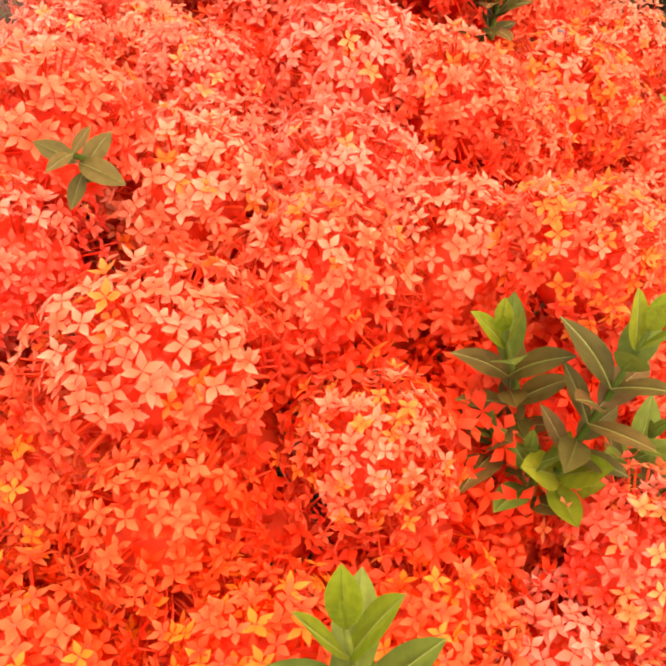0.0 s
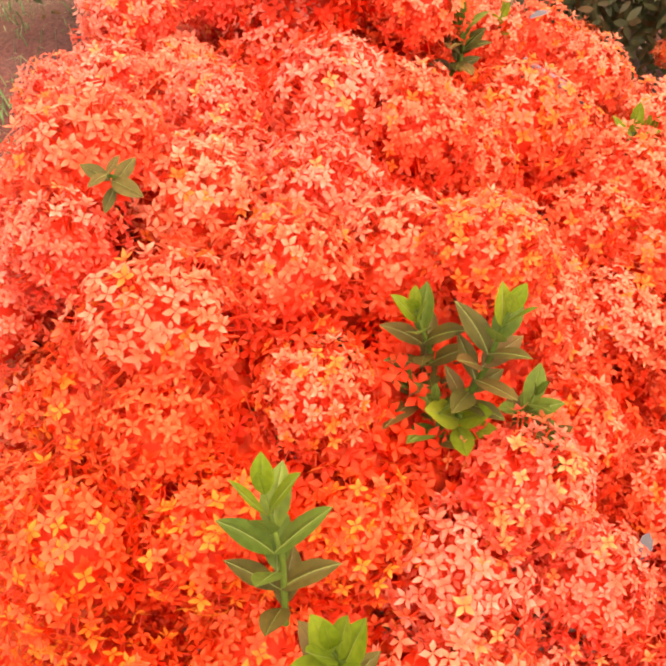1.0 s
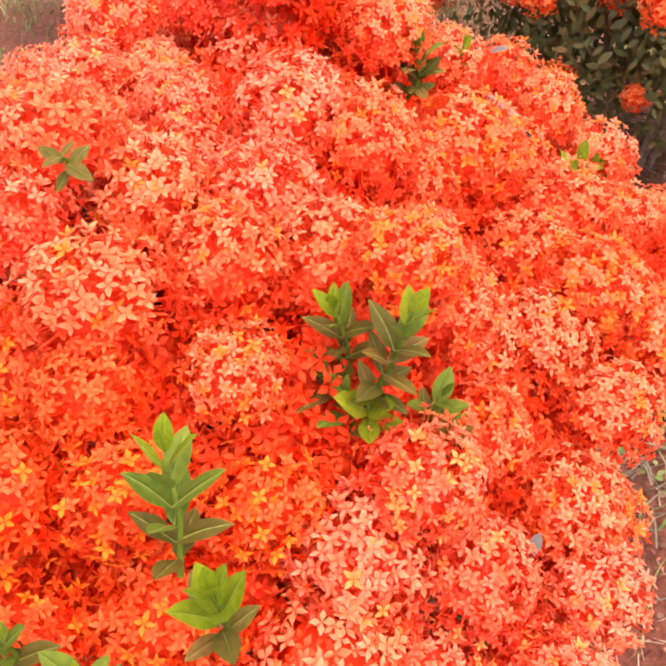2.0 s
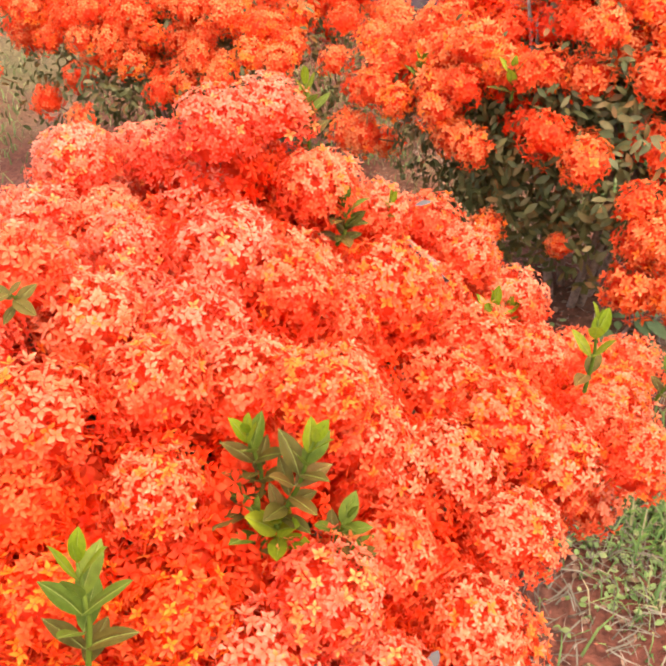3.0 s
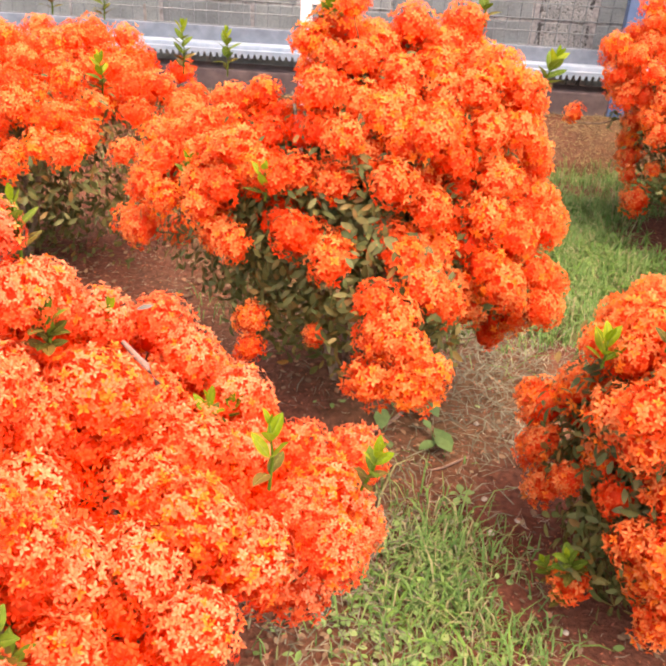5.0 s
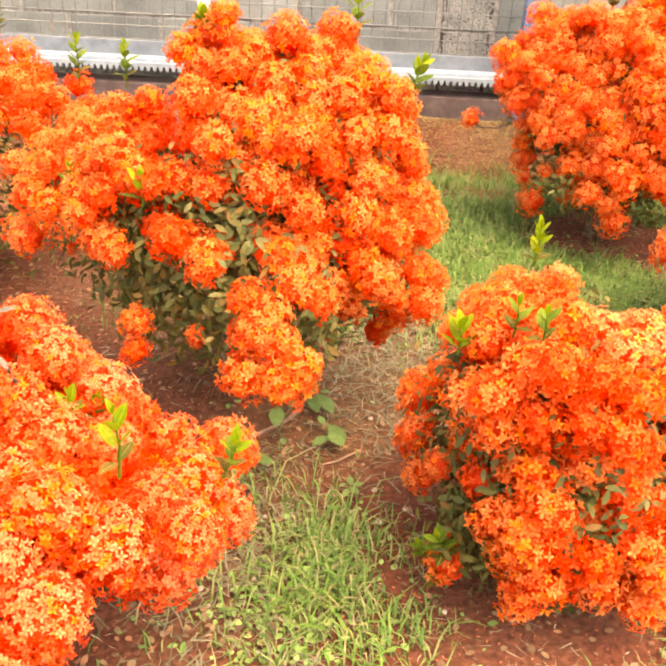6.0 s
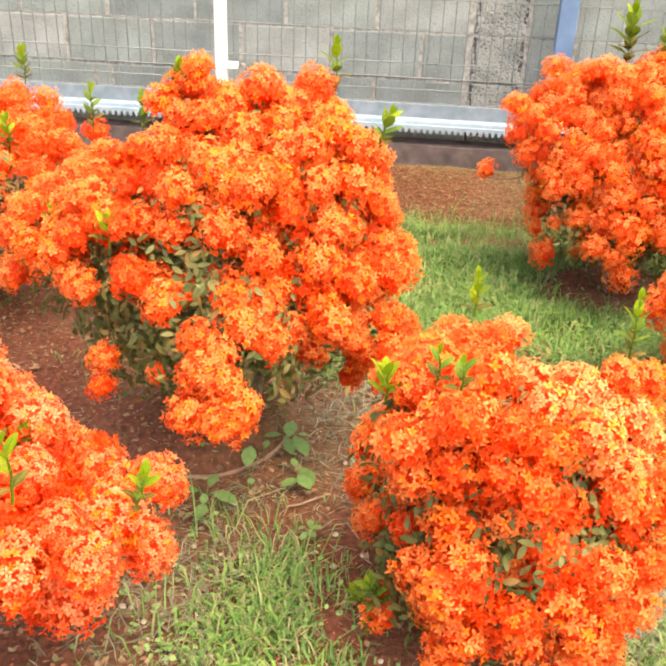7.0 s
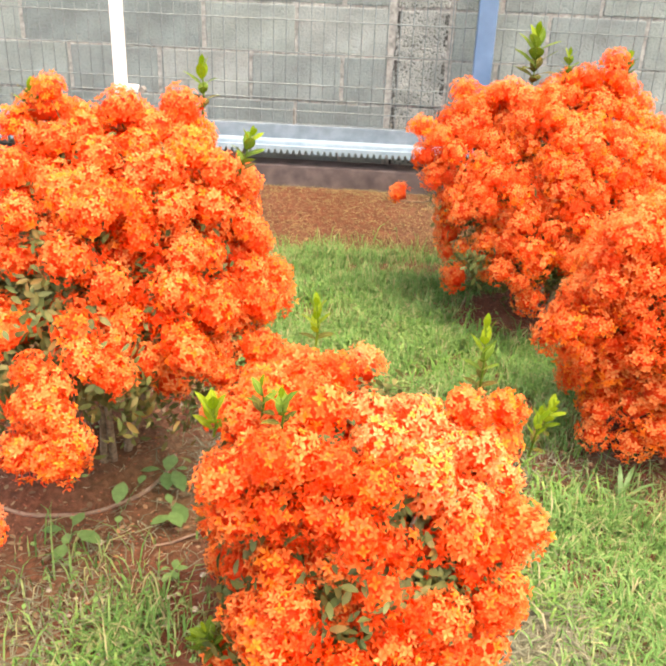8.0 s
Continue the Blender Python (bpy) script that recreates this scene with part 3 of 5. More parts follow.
def leafy_shoot(bush, tip, length, lean=(0, 0, 1), young=2, pairs=6, scale=1.0, seed=0, old=0.35, rise=34):
    """A stem with crossed pairs of leaves, paler towards its tip."""
    rng = random.Random(seed)
    pairs = round(pairs * 1.1)
    young = min(young, pairs)
    up = Vector(lean).normalized()
    base = Vector(tip) - up * (length + 0.024 * scale)
    origin = bush.matrix_basis.translation
    side = up.orthogonal().normalized()
    pts = [Vector((0, 0, 0)), up * length * 0.5 + side * 0.006, up * length]
    v, f = tube(pts, [0.0032, 0.0026, 0.0016], 6)
    stem = part_mesh("shoot", mesh_from("shoot", v, f, [LEAF_MID]), bush, Matrix.Translation(base - origin), "upright leafy green shoot")
    rot = frame_to(up, rng.uniform(0, 3))
    for i in range(pairs):
        u = (i + 1) / pairs
        meshes = LEAVES_YOUNG if i >= pairs - young else (LEAVES_OLD if u < old else LEAVES_MID)
        s = scale * 0.8 * (0.8 + 0.35 * math.sin(math.pi * min(1, u * 0.9))) * (0.75 if i == pairs - 1 else 1)
        lift = radians(rise + (76 - rise) * u * u * (0.4 if rise < 20 else 1))
        for k in range(2):
            w = i * math.pi / 2 + k * math.pi + rng.uniform(-0.3, 0.3)
            m = Matrix.Translation(up * length * u) @ rot.to_4x4() @ Matrix.Rotation(w, 4, "Z") @ Matrix.Rotation(-lift + rng.uniform(-0.15, 0.15), 4, "Y") @ Matrix.Scale(s * rng.uniform(0.85, 1.12), 4)
            part_mesh("leaf", rng.choice(meshes), stem, m)
    return stem


# ---- bushes ----
def fibonacci(n, rng, zmin):
    out = []
    for i in range(n):
        z = 1 - (i + 0.5) / n * (1 - zmin)
        w = i * 2.39996 + rng.uniform(-0.3, 0.3)
        r = math.sqrt(max(0, 1 - z * z))
        out.append(Vector((r * math.cos(w), r * math.sin(w), z + rng.uniform(-0.03, 0.03))).normalized())
    return out


class Canopy:
    """A star-shaped crown: an ellipsoid drawn in or out towards the known heads."""

    def __init__(self, c, r, known, sigma=0.24):
        self.c, self.r, self.sigma = Vector(c), r, sigma
        self.known = [(Vector(p[:3]) - self.c) for p in known]
        self.pull = [(k.normalized(), k.length / self.base(k.normalized())) for k in self.known]

    def base(self, d):
        rz = self.r[2] if d.z > 0 else self.c.z * 1.05
        side = 1.0 if d.z > 0 else 0.92
        return 1 / math.sqrt((d.x / self.r[0] / side) ** 2 + (d.y / self.r[1] / side) ** 2 + (d.z / rz) ** 2)

    def radius(self, d):
        num = den = 0.25
        for k, ratio in self.pull:
            w = math.exp(-((k - d).length / self.sigma) ** 2)
            num += w * ratio
            den += w
        return self.base(d) * num / den

    def normal(self, d):
        a = d.orthogonal().normalized()
        b = d.cross(a)
        e = 0.12
        p = [(q * self.radius(q)) for q in ((d + e * v).normalized() for v in (a, b, -a, -b))]
        n = (p[0] - p[2]).cross(p[1] - p[3]).normalized()
        return n if n.dot(d) > 0 else -n


def build_bush(key, label, known, kinds, fill, spacing, zmin, leaves, keep, shoots=(), seed=0, size=1.0, bare=None, depth=(0.45, 0.95), inner=0, close=0.58, extra=(), hidden=None, inside=0.87, picked=(), shoot_size=1.35, valleys=(), tint=None):
    rng = random.Random(seed)
    spec = BUSHES[key]
    can = Canopy(spec["c"], spec["r"], known)
    g = ground_height(can.c.x, can.c.y)
    bush = new("flowering_bush", None)
    bush.location = (can.c.x, can.c.y, g)
    tagged(bush, label, "bush", "ixora bushes in the garden")
    off = can.c - Vector(bush.location)

    # stems
    for k in range(7):
        w = k * 0.9 + rng.uniform(-0.3, 0.3)
        d = Vector((math.cos(w) * 0.6, math.sin(w) * 0.6, 0.75)).normalized()
        end = off + d * can.radius(d) * 0.72
        start = Vector((0.05 * math.cos(w), 0.05 * math.sin(w), -0.03))
        mid = (start + end) / 2 + Vector((rng.uniform(-0.04, 0.04), rng.uniform(-0.04, 0.04), -0.05))
        v, f = tube([start, mid, end], [0.013, 0.009, 0.004], 7)
        part_mesh("stem", mesh_from("stem", v, f, [BARK]), bush)

    # foliage
    verts, faces = [], []
    for d in fibonacci(leaves, rng, -0.97):
        out = can.radius(d)
        r = out * rng.uniform(*depth) * (0.93 if keep(d, can.c + d * out) > 0.75 else 1.0)
        p = off + d * r
        if p.z < 0.03 or (keep(d, can.c + d * out) < 0 and r > 0.5 * out):
            continue
        if r > 0.75 * out and any((p - off - k).length < 0.056 for k in can.known):
            continue
        m = frame_to((d + Vector((rng.uniform(-0.7, 0.7), rng.uniform(-0.7, 0.7), rng.uniform(-0.1, 0.9)))).normalized(), rng.uniform(0, 6.28))
        ln = rng.uniform(0.022, 0.04)
        wd = ln * rng.uniform(0.36, 0.46)
        if r < 0.72 * out:
            wd *= 1.3
            v, f = [(0, 0, 0), (ln * 0.5, -wd / 2, 0.1 * wd), (ln * 1.2, 0, -0.2 * ln), (ln * 0.5, wd / 2, 0.1 * wd)], [(0, 1, 2), (0, 2, 3)]
        else:
            v, f = leaf_shape(ln, wd, rng, rng.uniform(0.05, 0.35), rng.uniform(0.0, 0.45))
        b = len(verts)
        verts.extend(m @ Vector(q) + p for q in v)
        faces.extend(tuple(b + i for i in q) for q in f)
    for *q, rr in (bare or ()) if key != "front" else ():
        for _ in range(int(700 * rr)):
            w = Vector((rng.gauss(0, 0.5), rng.gauss(0, 0.5), rng.gauss(0, 0.5))) * rr
            p = Vector(q) - can.c
            p = off + p - p.normalized() * 0.028 + w
            m = frame_to((p - off + Vector((rng.uniform(-0.4, 0.4), rng.uniform(-0.4, 0.4), rng.uniform(0.1, 0.6)))).normalized(), rng.uniform(0, 6.28))
            ln = rng.uniform(0.026, 0.042)
            v, f = leaf_shape(ln, ln * rng.uniform(0.36, 0.46), rng, rng.uniform(0.05, 0.35), rng.uniform(0.0, 0.45))
            b = len(verts)
            verts.extend(m @ Vector(c) + p for c in v)
            faces.extend(tuple(b + i for i in c) for c in f)
    tagged(part_mesh("foliage", mesh_from("foliage", verts, faces, [LEAF]), bush, None, "small dark green glossy leaves"), kind="stuff")

    # flower heads
    placed = []

    def head(p, n, only=None, shrink=1.0):
        rng = random.Random(f"{seed} {p.x:.4f} {p.y:.4f} {p.z:.4f}")
        meshes = HEADS[only or rng.choices([k for k, _ in kinds], [w for _, w in kinds])[0]]
        s = size * shrink * rng.uniform(0.86, 1.14)
        # tipped upwards so that the painted pale tops face the sky
        n = (n + Vector((rng.uniform(-0.2, 0.2), rng.uniform(-0.2, 0.2), 0.7))).normalized()
        m = Matrix.Translation(p - n * 0.05 * s) @ frame_to(n, rng.uniform(0, 6.28)).to_4x4() @ Matrix.Diagonal((s * rng.uniform(0.92, 1.1), s * rng.uniform(0.92, 1.1), s, 1))
        if any((p + Vector(bush.location) - Vector(q)).length < 0.004 for q in picked):
            picked_head(bush, m, 300 + len(placed), only or "coral")
        else:
            part_mesh("flower_head", rng.choice(meshes), bush, m)
        placed.append(p)

    for k, spot in zip(can.known, known):
        d = k.normalized()
        if any((k + can.c - Vector(q)).length < rr for *q, rr in list(valleys) + list(bare or () if key != "front" else ())):
            continue
        if all((off + k - q).length > spacing * close for q in placed):
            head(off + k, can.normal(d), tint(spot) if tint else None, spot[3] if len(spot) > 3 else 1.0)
    for d in fibonacci(fill, random.Random(seed + 70), zmin):
        out = can.radius(d)
        chance = random.Random(f"{seed} {d.x:.4f} {d.y:.4f}")
        if chance.random() > keep(d, can.c + d * out):
            continue
        p = off + d * out * chance.uniform(0.91, 1.06)
        if p.z < 0.1 or any((p - q).length < spacing for q in placed):
            continue
        if bare and any((p + Vector(bush.location) - Vector(q)).length < rr for *q, rr in bare):
            continue
        if any((p + Vector(bush.location) - Vector(q)).length < rr for *q, rr in valleys):
            continue
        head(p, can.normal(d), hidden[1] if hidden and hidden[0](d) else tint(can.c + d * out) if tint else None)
    for *q, only in extra:
        head(Vector(q) - Vector(bush.location), Vector((0, 0, 1)), only)
    outer = list(placed)
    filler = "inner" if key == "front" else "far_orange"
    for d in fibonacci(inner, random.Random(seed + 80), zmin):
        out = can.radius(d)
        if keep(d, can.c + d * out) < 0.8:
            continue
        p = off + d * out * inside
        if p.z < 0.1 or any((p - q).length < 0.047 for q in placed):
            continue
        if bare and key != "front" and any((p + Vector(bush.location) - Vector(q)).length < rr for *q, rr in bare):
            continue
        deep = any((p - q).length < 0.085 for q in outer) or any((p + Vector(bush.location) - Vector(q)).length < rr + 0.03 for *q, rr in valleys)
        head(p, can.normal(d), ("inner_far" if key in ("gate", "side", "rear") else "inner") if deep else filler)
    for i, s in enumerate(shoots):
        leafy_shoot(bush, seed=seed * 50 + i, **{**s, "scale": s.get("scale", 1.0) * shoot_size})
    return bush


A1 = [(-0.08, 0.87, 1.01), (-0.31, 0.86, 0.94), (0.25, 0.46, 0.63), (0.165, 0.475, 0.865), (-0.11, 0.33, 0.915), (-0.31, 1.06, 0.86), (-0.28, 0.85, 0.96), (-0.08, 0.87, 1.01), (-0.02, 0.96, 1.0), (0.01, 1.12, 0.81), (0.22, 1.14, 0.74), (-0.12, 0.87, 0.89), (-0.16, 0.68, 0.9),
      (-0.02, 0.72, 0.89), (0.07, 0.79, 0.83), (0.2, 0.81, 0.75), (0.33, 0.87, 0.68), (0.42, 0.91, 0.63), (0.61, 1.1, 0.5), (0.52, 0.81, 0.59), (0.5, 0.74, 0.57),
      (0.31, 0.62, 0.64), (0.27, 0.48, 0.63), (0.38, 0.67, 0.52), (0.586, 0.75, 0.57), (0.28, 1.15, 0.64), (0.654, 1.05, 0.505), (0.22, 0.59, 0.66), (0.15, 0.64, 0.74), (0.28, 0.76, 0.67), (0.13, 0.74, 0.79), (0.24, 0.93, 0.71)]
A2 = [(-0.08, 0.32, 0.9), (-0.11, 0.26, 0.855), (-0.14, 0.22, 0.83), (0.02, 0.32, 0.83), (0.05, 0.25, 0.72), (0.14, 0.25, 0.667), (0.07, 0.51, 0.85), (0.3, 0.5, 0.62),
      (-0.02, 0.565, 0.877), (-0.12, 0.61, 0.863), (-0.23, 0.51, 0.97), (-0.19, 0.68, 0.89), (-0.11, 0.34, 0.92), (0.08, 0.7, 0.86), (0.41, 0.47, 0.47), (0.49, 0.466, 0.47), (0.31, 1.12, 0.6), (-0.42, 0.8, 0.86), (-0.45, 0.65, 0.82), (-0.4, 0.5, 0.85), (-0.36, 0.95, 0.9), (0.246, 1.069, 0.752), (0.289, 1.246, 0.532), (0.562, 0.795, 0.555), (0.529, 0.791, 0.459), (0.65, 1.136, 0.45), (0.43, 0.672, 0.509), (0.372, 0.595, 0.408), (0.322, 1.228, 0.549), (-0.32, 0.74, 0.9), (-0.36, 0.7, 0.87), (-0.28, 0.78, 0.9), (-0.2, 0.93, 0.93), (0.57, 0.93, 0.53), (0.5, 0.95, 0.56), (0.6, 1.0, 0.5)]
# furrows kept free of outer heads, so that deep red inner heads show
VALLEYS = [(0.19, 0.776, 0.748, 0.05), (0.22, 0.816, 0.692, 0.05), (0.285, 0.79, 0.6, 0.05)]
def front_tint(q):
    """Red and golden at the near left, pale pink in three patches, coral elsewhere."""
    x, y = q[0] + 0.04 * noise.noise((q[0] * 9, q[1] * 9, 2)), q[1] + 0.04 * noise.noise((q[0] * 9, q[1] * 9, 5))
    if y < 0.31 and x < 0.1:
        return "ember"
    if (x < 0.0 and y > 0.56) or (x > 0.15 and y < 0.4) or (x < -0.09 and 0.33 < y < 0.48):
        return "blush"
    return "coral"


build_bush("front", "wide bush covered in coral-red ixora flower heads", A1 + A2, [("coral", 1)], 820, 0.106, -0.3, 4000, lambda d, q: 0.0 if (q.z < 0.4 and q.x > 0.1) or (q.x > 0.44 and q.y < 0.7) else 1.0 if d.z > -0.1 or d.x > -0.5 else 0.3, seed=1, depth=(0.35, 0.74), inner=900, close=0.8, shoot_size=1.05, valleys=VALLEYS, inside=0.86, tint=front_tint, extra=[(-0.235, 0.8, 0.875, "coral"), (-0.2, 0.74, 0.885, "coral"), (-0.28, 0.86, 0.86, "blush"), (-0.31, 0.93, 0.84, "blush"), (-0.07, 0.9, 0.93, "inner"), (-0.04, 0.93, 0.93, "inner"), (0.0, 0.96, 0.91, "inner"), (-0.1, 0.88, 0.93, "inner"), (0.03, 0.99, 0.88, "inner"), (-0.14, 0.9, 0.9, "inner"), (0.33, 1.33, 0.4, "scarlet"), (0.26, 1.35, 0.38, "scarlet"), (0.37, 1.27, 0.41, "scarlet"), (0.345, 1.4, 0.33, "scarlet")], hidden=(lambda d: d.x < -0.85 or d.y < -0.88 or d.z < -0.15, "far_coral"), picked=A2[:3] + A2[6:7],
           bare=[(0.135, 0.35, 0.79, 0.085), (0.2, 0.41, 0.72, 0.06)],
           shoots=(dict(tip=(0.091, 0.395, 0.865), length=0.11, lean=(-0.1, 0, 1), pairs=7, old=0.65), dict(tip=(0.18, 0.365, 0.893), length=0.13, lean=(0.35, 0.05, 1), pairs=7, old=0.65),
                   dict(tip=(0.134, 0.34, 0.785), length=0.07, lean=(0.1, -0.4, 1), young=5, pairs=4, old=0.0, scale=1.2), dict(tip=(0.19, 0.43, 0.68), length=0.05, young=0, pairs=4), dict(tip=(0.11, 0.355, 0.79), length=0.07, young=0, pairs=4, scale=0.9),
                   dict(tip=(0.205, 0.40, 0.75), length=0.06, lean=(0.4, 0, 1), young=0, pairs=4, scale=0.9), dict(tip=(0.215, 0.37, 0.72), length=0.05, lean=(0.2, -0.3, 1), young=0, pairs=4, old=1.0, scale=0.9),
                   dict(tip=(0.08, 0.37, 0.785), length=0.06, lean=(-0.3, -0.2, 1), young=0, pairs=5, old=1.0),
                   dict(tip=(0.015, 0.18, 0.91), length=0.125, lean=(0.0, 0.25, 1), young=2, pairs=6, scale=1.15), dict(tip=(0.065, 0.10, 0.845), length=0.07, young=4, pairs=5, scale=1.1),
                   dict(tip=(-0.155, 0.41, 0.985), length=0.03, lean=(0.1, -0.5, 1), young=0, pairs=3, scale=0.7, old=1.1, rise=4), dict(tip=(0.105, 0.862, 0.905), length=0.07, young=0, pairs=5, scale=1.1, old=0.6), dict(tip=(0.12, 0.85, 0.865), length=0.05, lean=(0.4, -0.3, 1), young=0, pairs=4, old=1.0),
                   dict(tip=(0.335, 0.935, 0.705), length=0.06, young=3, pairs=4), dict(tip=(0.16, 1.0, 0.83), length=0.05, lean=(0.3, -0.2, 1), young=3, pairs=3, scale=0.8), dict(tip=(0.468, 0.73, 0.826), length=0.12, young=3, pairs=4, scale=1.05),
                   dict(tip=(0.363, 1.008, 0.65), length=0.09, young=2, pairs=5), dict(tip=(0.637, 0.90, 0.655), length=0.09, lean=(0.3, 0, 1), young=3, pairs=5), dict(tip=(0.028, 0.975, 1.03), length=0.12, young=2, pairs=6, scale=1.1),
                   dict(tip=(-0.13, 0.08, 0.76), length=0.08, young=2, pairs=5), dict(tip=(-0.05, 0.06, 0.75), length=0.08, young=1, pairs=5)))

def to_plan(places):
    """Places in true metres, in the plan's units."""
    return [tuple(v / SCALE for v in p) for p in places]


B1 = to_plan([(0.305, 1.537, 0.873), (0.443, 1.624, 0.868), (0.52, 1.674, 0.871), (0.625, 1.69, 0.863), (0.575, 1.534, 0.841), (0.697, 1.491, 0.857), (0.752, 1.497, 0.813), (0.346, 1.405, 0.817),
              (0.425, 1.428, 0.79), (0.498, 1.412, 0.797), (0.564, 1.26, 0.791), (0.679, 1.457, 0.768), (0.748, 1.468, 0.751), (0.239, 1.449, 0.708), (0.316, 1.323, 0.676), (0.382, 1.298, 0.674),
              (0.398, 1.293, 0.757), (0.132, 1.426, 0.674), (0.236, 1.326, 0.679), (-0.013, 1.431, 0.59), (-0.046, 1.435, 0.473), (0.164, 1.319, 0.635), (0.196, 1.265, 0.539), (0.316, 1.211, 0.597), (0.38, 1.186, 0.569)])
B2 = to_plan([(0.512, 1.284, 0.584), (0.577, 1.302, 0.57), (0.596, 1.263, 0.526), (0.579, 1.375, 0.664), (0.678, 1.323, 0.62), (0.73, 1.43, 0.651), (0.71, 1.303, 0.524), (0.767, 1.45, 0.561), (0.847, 1.486, 0.523),
              (0.883, 1.498, 0.396), (0.477, 1.097, 0.534), (0.504, 1.039, 0.496), (0.536, 0.999, 0.431), (0.362, 1.192, 0.387), (0.238, 1.21, 0.337), (0.231, 1.245, 0.391), (0.742, 1.26, 0.493),
              (0.47, 1.019, 0.421), (0.392, 1.528, 0.944), (0.63, 1.696, 0.9), (0.744, 1.464, 0.728), (0.368, 1.459, 0.785), (0.275, 1.301, 0.675), (0.19, 1.271, 0.53), (0.501, 1.251, 0.696), (0.606, 1.299, 0.559),
              (0.773, 1.421, 0.507), (0.6, 1.0, 0.455), (0.575, 0.99, 0.43), (0.53, 1.07, 0.52), (0.545, 1.03, 0.48), (0.48, 1.06, 0.48)])
MIDDLE = [p + ((0.62,) if abs(p[0] - 0.4525) < 0.002 else (0.78,) if p[2] < 0.5 and p[0] < 0.32 else (0.72,) if p[2] > 1.15 else (1.0,)) for p in B1 + B2] + [(1.02, 1.8, 0.42), (0.42, 1.59, 0.705), (0.487, 1.585, 0.69), (0.99, 1.85, 0.36), (0.96, 1.88, 0.3, 0.85), (1.08, 1.78, 0.46), (1.05, 1.84, 0.54)]


def middle_heads(d, q):
    """Dense above and on the flank beside the lawn, thin over the leafy front."""
    if (q.x < 0.37 and q.z > 0.88) or (q.z < (0.38 if q.x > 0.55 else 0.3) and q.y < 1.95):
        return -1.0
    if d.y > 0.25:
        return 1.0 if d.z > -0.2 else 0.1
    if q.z > 0.9 or (q.x > 0.84 and q.z > 0.5):
        return 0.92
    if (q.x > 0.66 and q.z > 0.62) or (q.x < 0.34 and q.z > 0.68):
        return 0.95
    return 0.2 if q.z > 0.84 else 0.0


build_bush("middle", "tall orange-red ixora bush with dark leaves below", MIDDLE, [("orange", 9), ("scarlet", 2)], 560, 0.074, -0.4, 15000, middle_heads, seed=2, inner=260, depth=(0.6, 0.95), size=0.95, close=0.5,
           hidden=(lambda d: d.y > 0.5 and d.z < 0.6, "far_orange"), bare=[(0.6, 1.61, 0.8, 0.05), (0.56, 1.63, 0.72, 0.04), (0.776, 1.64, 0.51, 0.06)],
           shoots=(dict(tip=(1.005, 1.944, 1.08), length=0.13, lean=(0.35, 0, 1)), dict(tip=(0.827, 2.154, 1.215), length=0.13, young=3), dict(tip=(0.44, 1.95, 1.17), length=0.08, young=2),
                   dict(tip=(0.33, 1.62, 0.86), length=0.07, young=3, pairs=4), dict(tip=(0.12, 1.80, 0.80), length=0.08, young=2, pairs=5)))

E1 = [(-0.104, 2.12, 0.47), (-0.09, 2.15, 0.6), (-0.01, 2.13, 0.42), (0.044, 2.15, 0.56), (-0.056, 2.15, 0.75), (-0.36, 2.91, 0.77), (-0.29, 2.55, 0.73), (-0.27, 2.73, 0.77), (-0.34, 2.32, 0.67), (-0.49, 2.43, 0.63), (-0.78, 2.33, 0.55), (-1.1, 2.36, 0.51), (-0.69, 2.32, 0.66), (-0.53, 2.24, 0.78),
      (-0.05, 2.47, 0.74), (-0.09, 1.95, 0.55), (-0.52, 3.02, 0.84), (-0.375, 2.97, 0.83), (-0.02, 2.15, 0.72), (0.1, 2.3, 0.74), (-0.7, 2.6, 0.9), (-1.0, 2.6, 0.88), (-0.4, 2.4, 0.82), (-0.18, 2.2, 0.66), (-1.2, 2.4, 0.62), (-1.35, 2.5, 0.6), (-1.3, 2.6, 0.8), (-1.6, 2.55, 0.6), (-1.5, 2.6, 0.78)]
build_bush("rear", "low spreading ixora bush with orange-red flower heads", E1, [("far_orange", 6), ("far_scarlet", 4)], 520, 0.088, -0.2, 10000, lambda d, q: -1.0 if q.z < 0.4 and q.y < 2.5 else (0.85 if d.z > 0.3 else 0.12) * (1.0 if d.y < 0.5 else 0.4), seed=3, inner=260, depth=(0.5, 0.95),
           shoots=(dict(tip=(-0.12, 2.75, 0.92), length=0.16), dict(tip=(-0.024, 3.05, 0.84), length=0.16), dict(tip=(-0.45, 2.95, 1.0), length=0.12), dict(tip=(-0.33, 2.5, 0.86), length=0.12, young=4), dict(tip=(-0.62, 2.9, 1.04), length=0.14)))

C1 = to_plan([(0.783, 1.196, 0.294), (0.789, 1.122, 0.258), (0.821, 0.979, 0.287), (0.858, 0.88, 0.33), (0.863, 0.823, 0.554), (0.889, 1.065, 0.579), (0.919, 0.857, 0.585), (0.939, 0.837, 0.39), (0.917, 0.755, 0.317),
              (0.826, 0.89, 0.126), (1.057, 1.226, 0.552), (0.961, 1.05, 0.602), (0.963, 0.84, 0.59), (1.077, 0.995, 0.577), (1.164, 1.027, 0.56), (1.173, 0.848, 0.572), (1.141, 0.831, 0.436), (1.237, 0.87, 0.444),
              (0.935, 0.728, 0.316), (1.062, 0.736, 0.284), (1.213, 0.796, 0.355), (0.892, 0.795, 0.303), (1.067, 0.811, 0.346), (0.849, 0.843, 0.552), (0.776, 1.136, 0.232)])
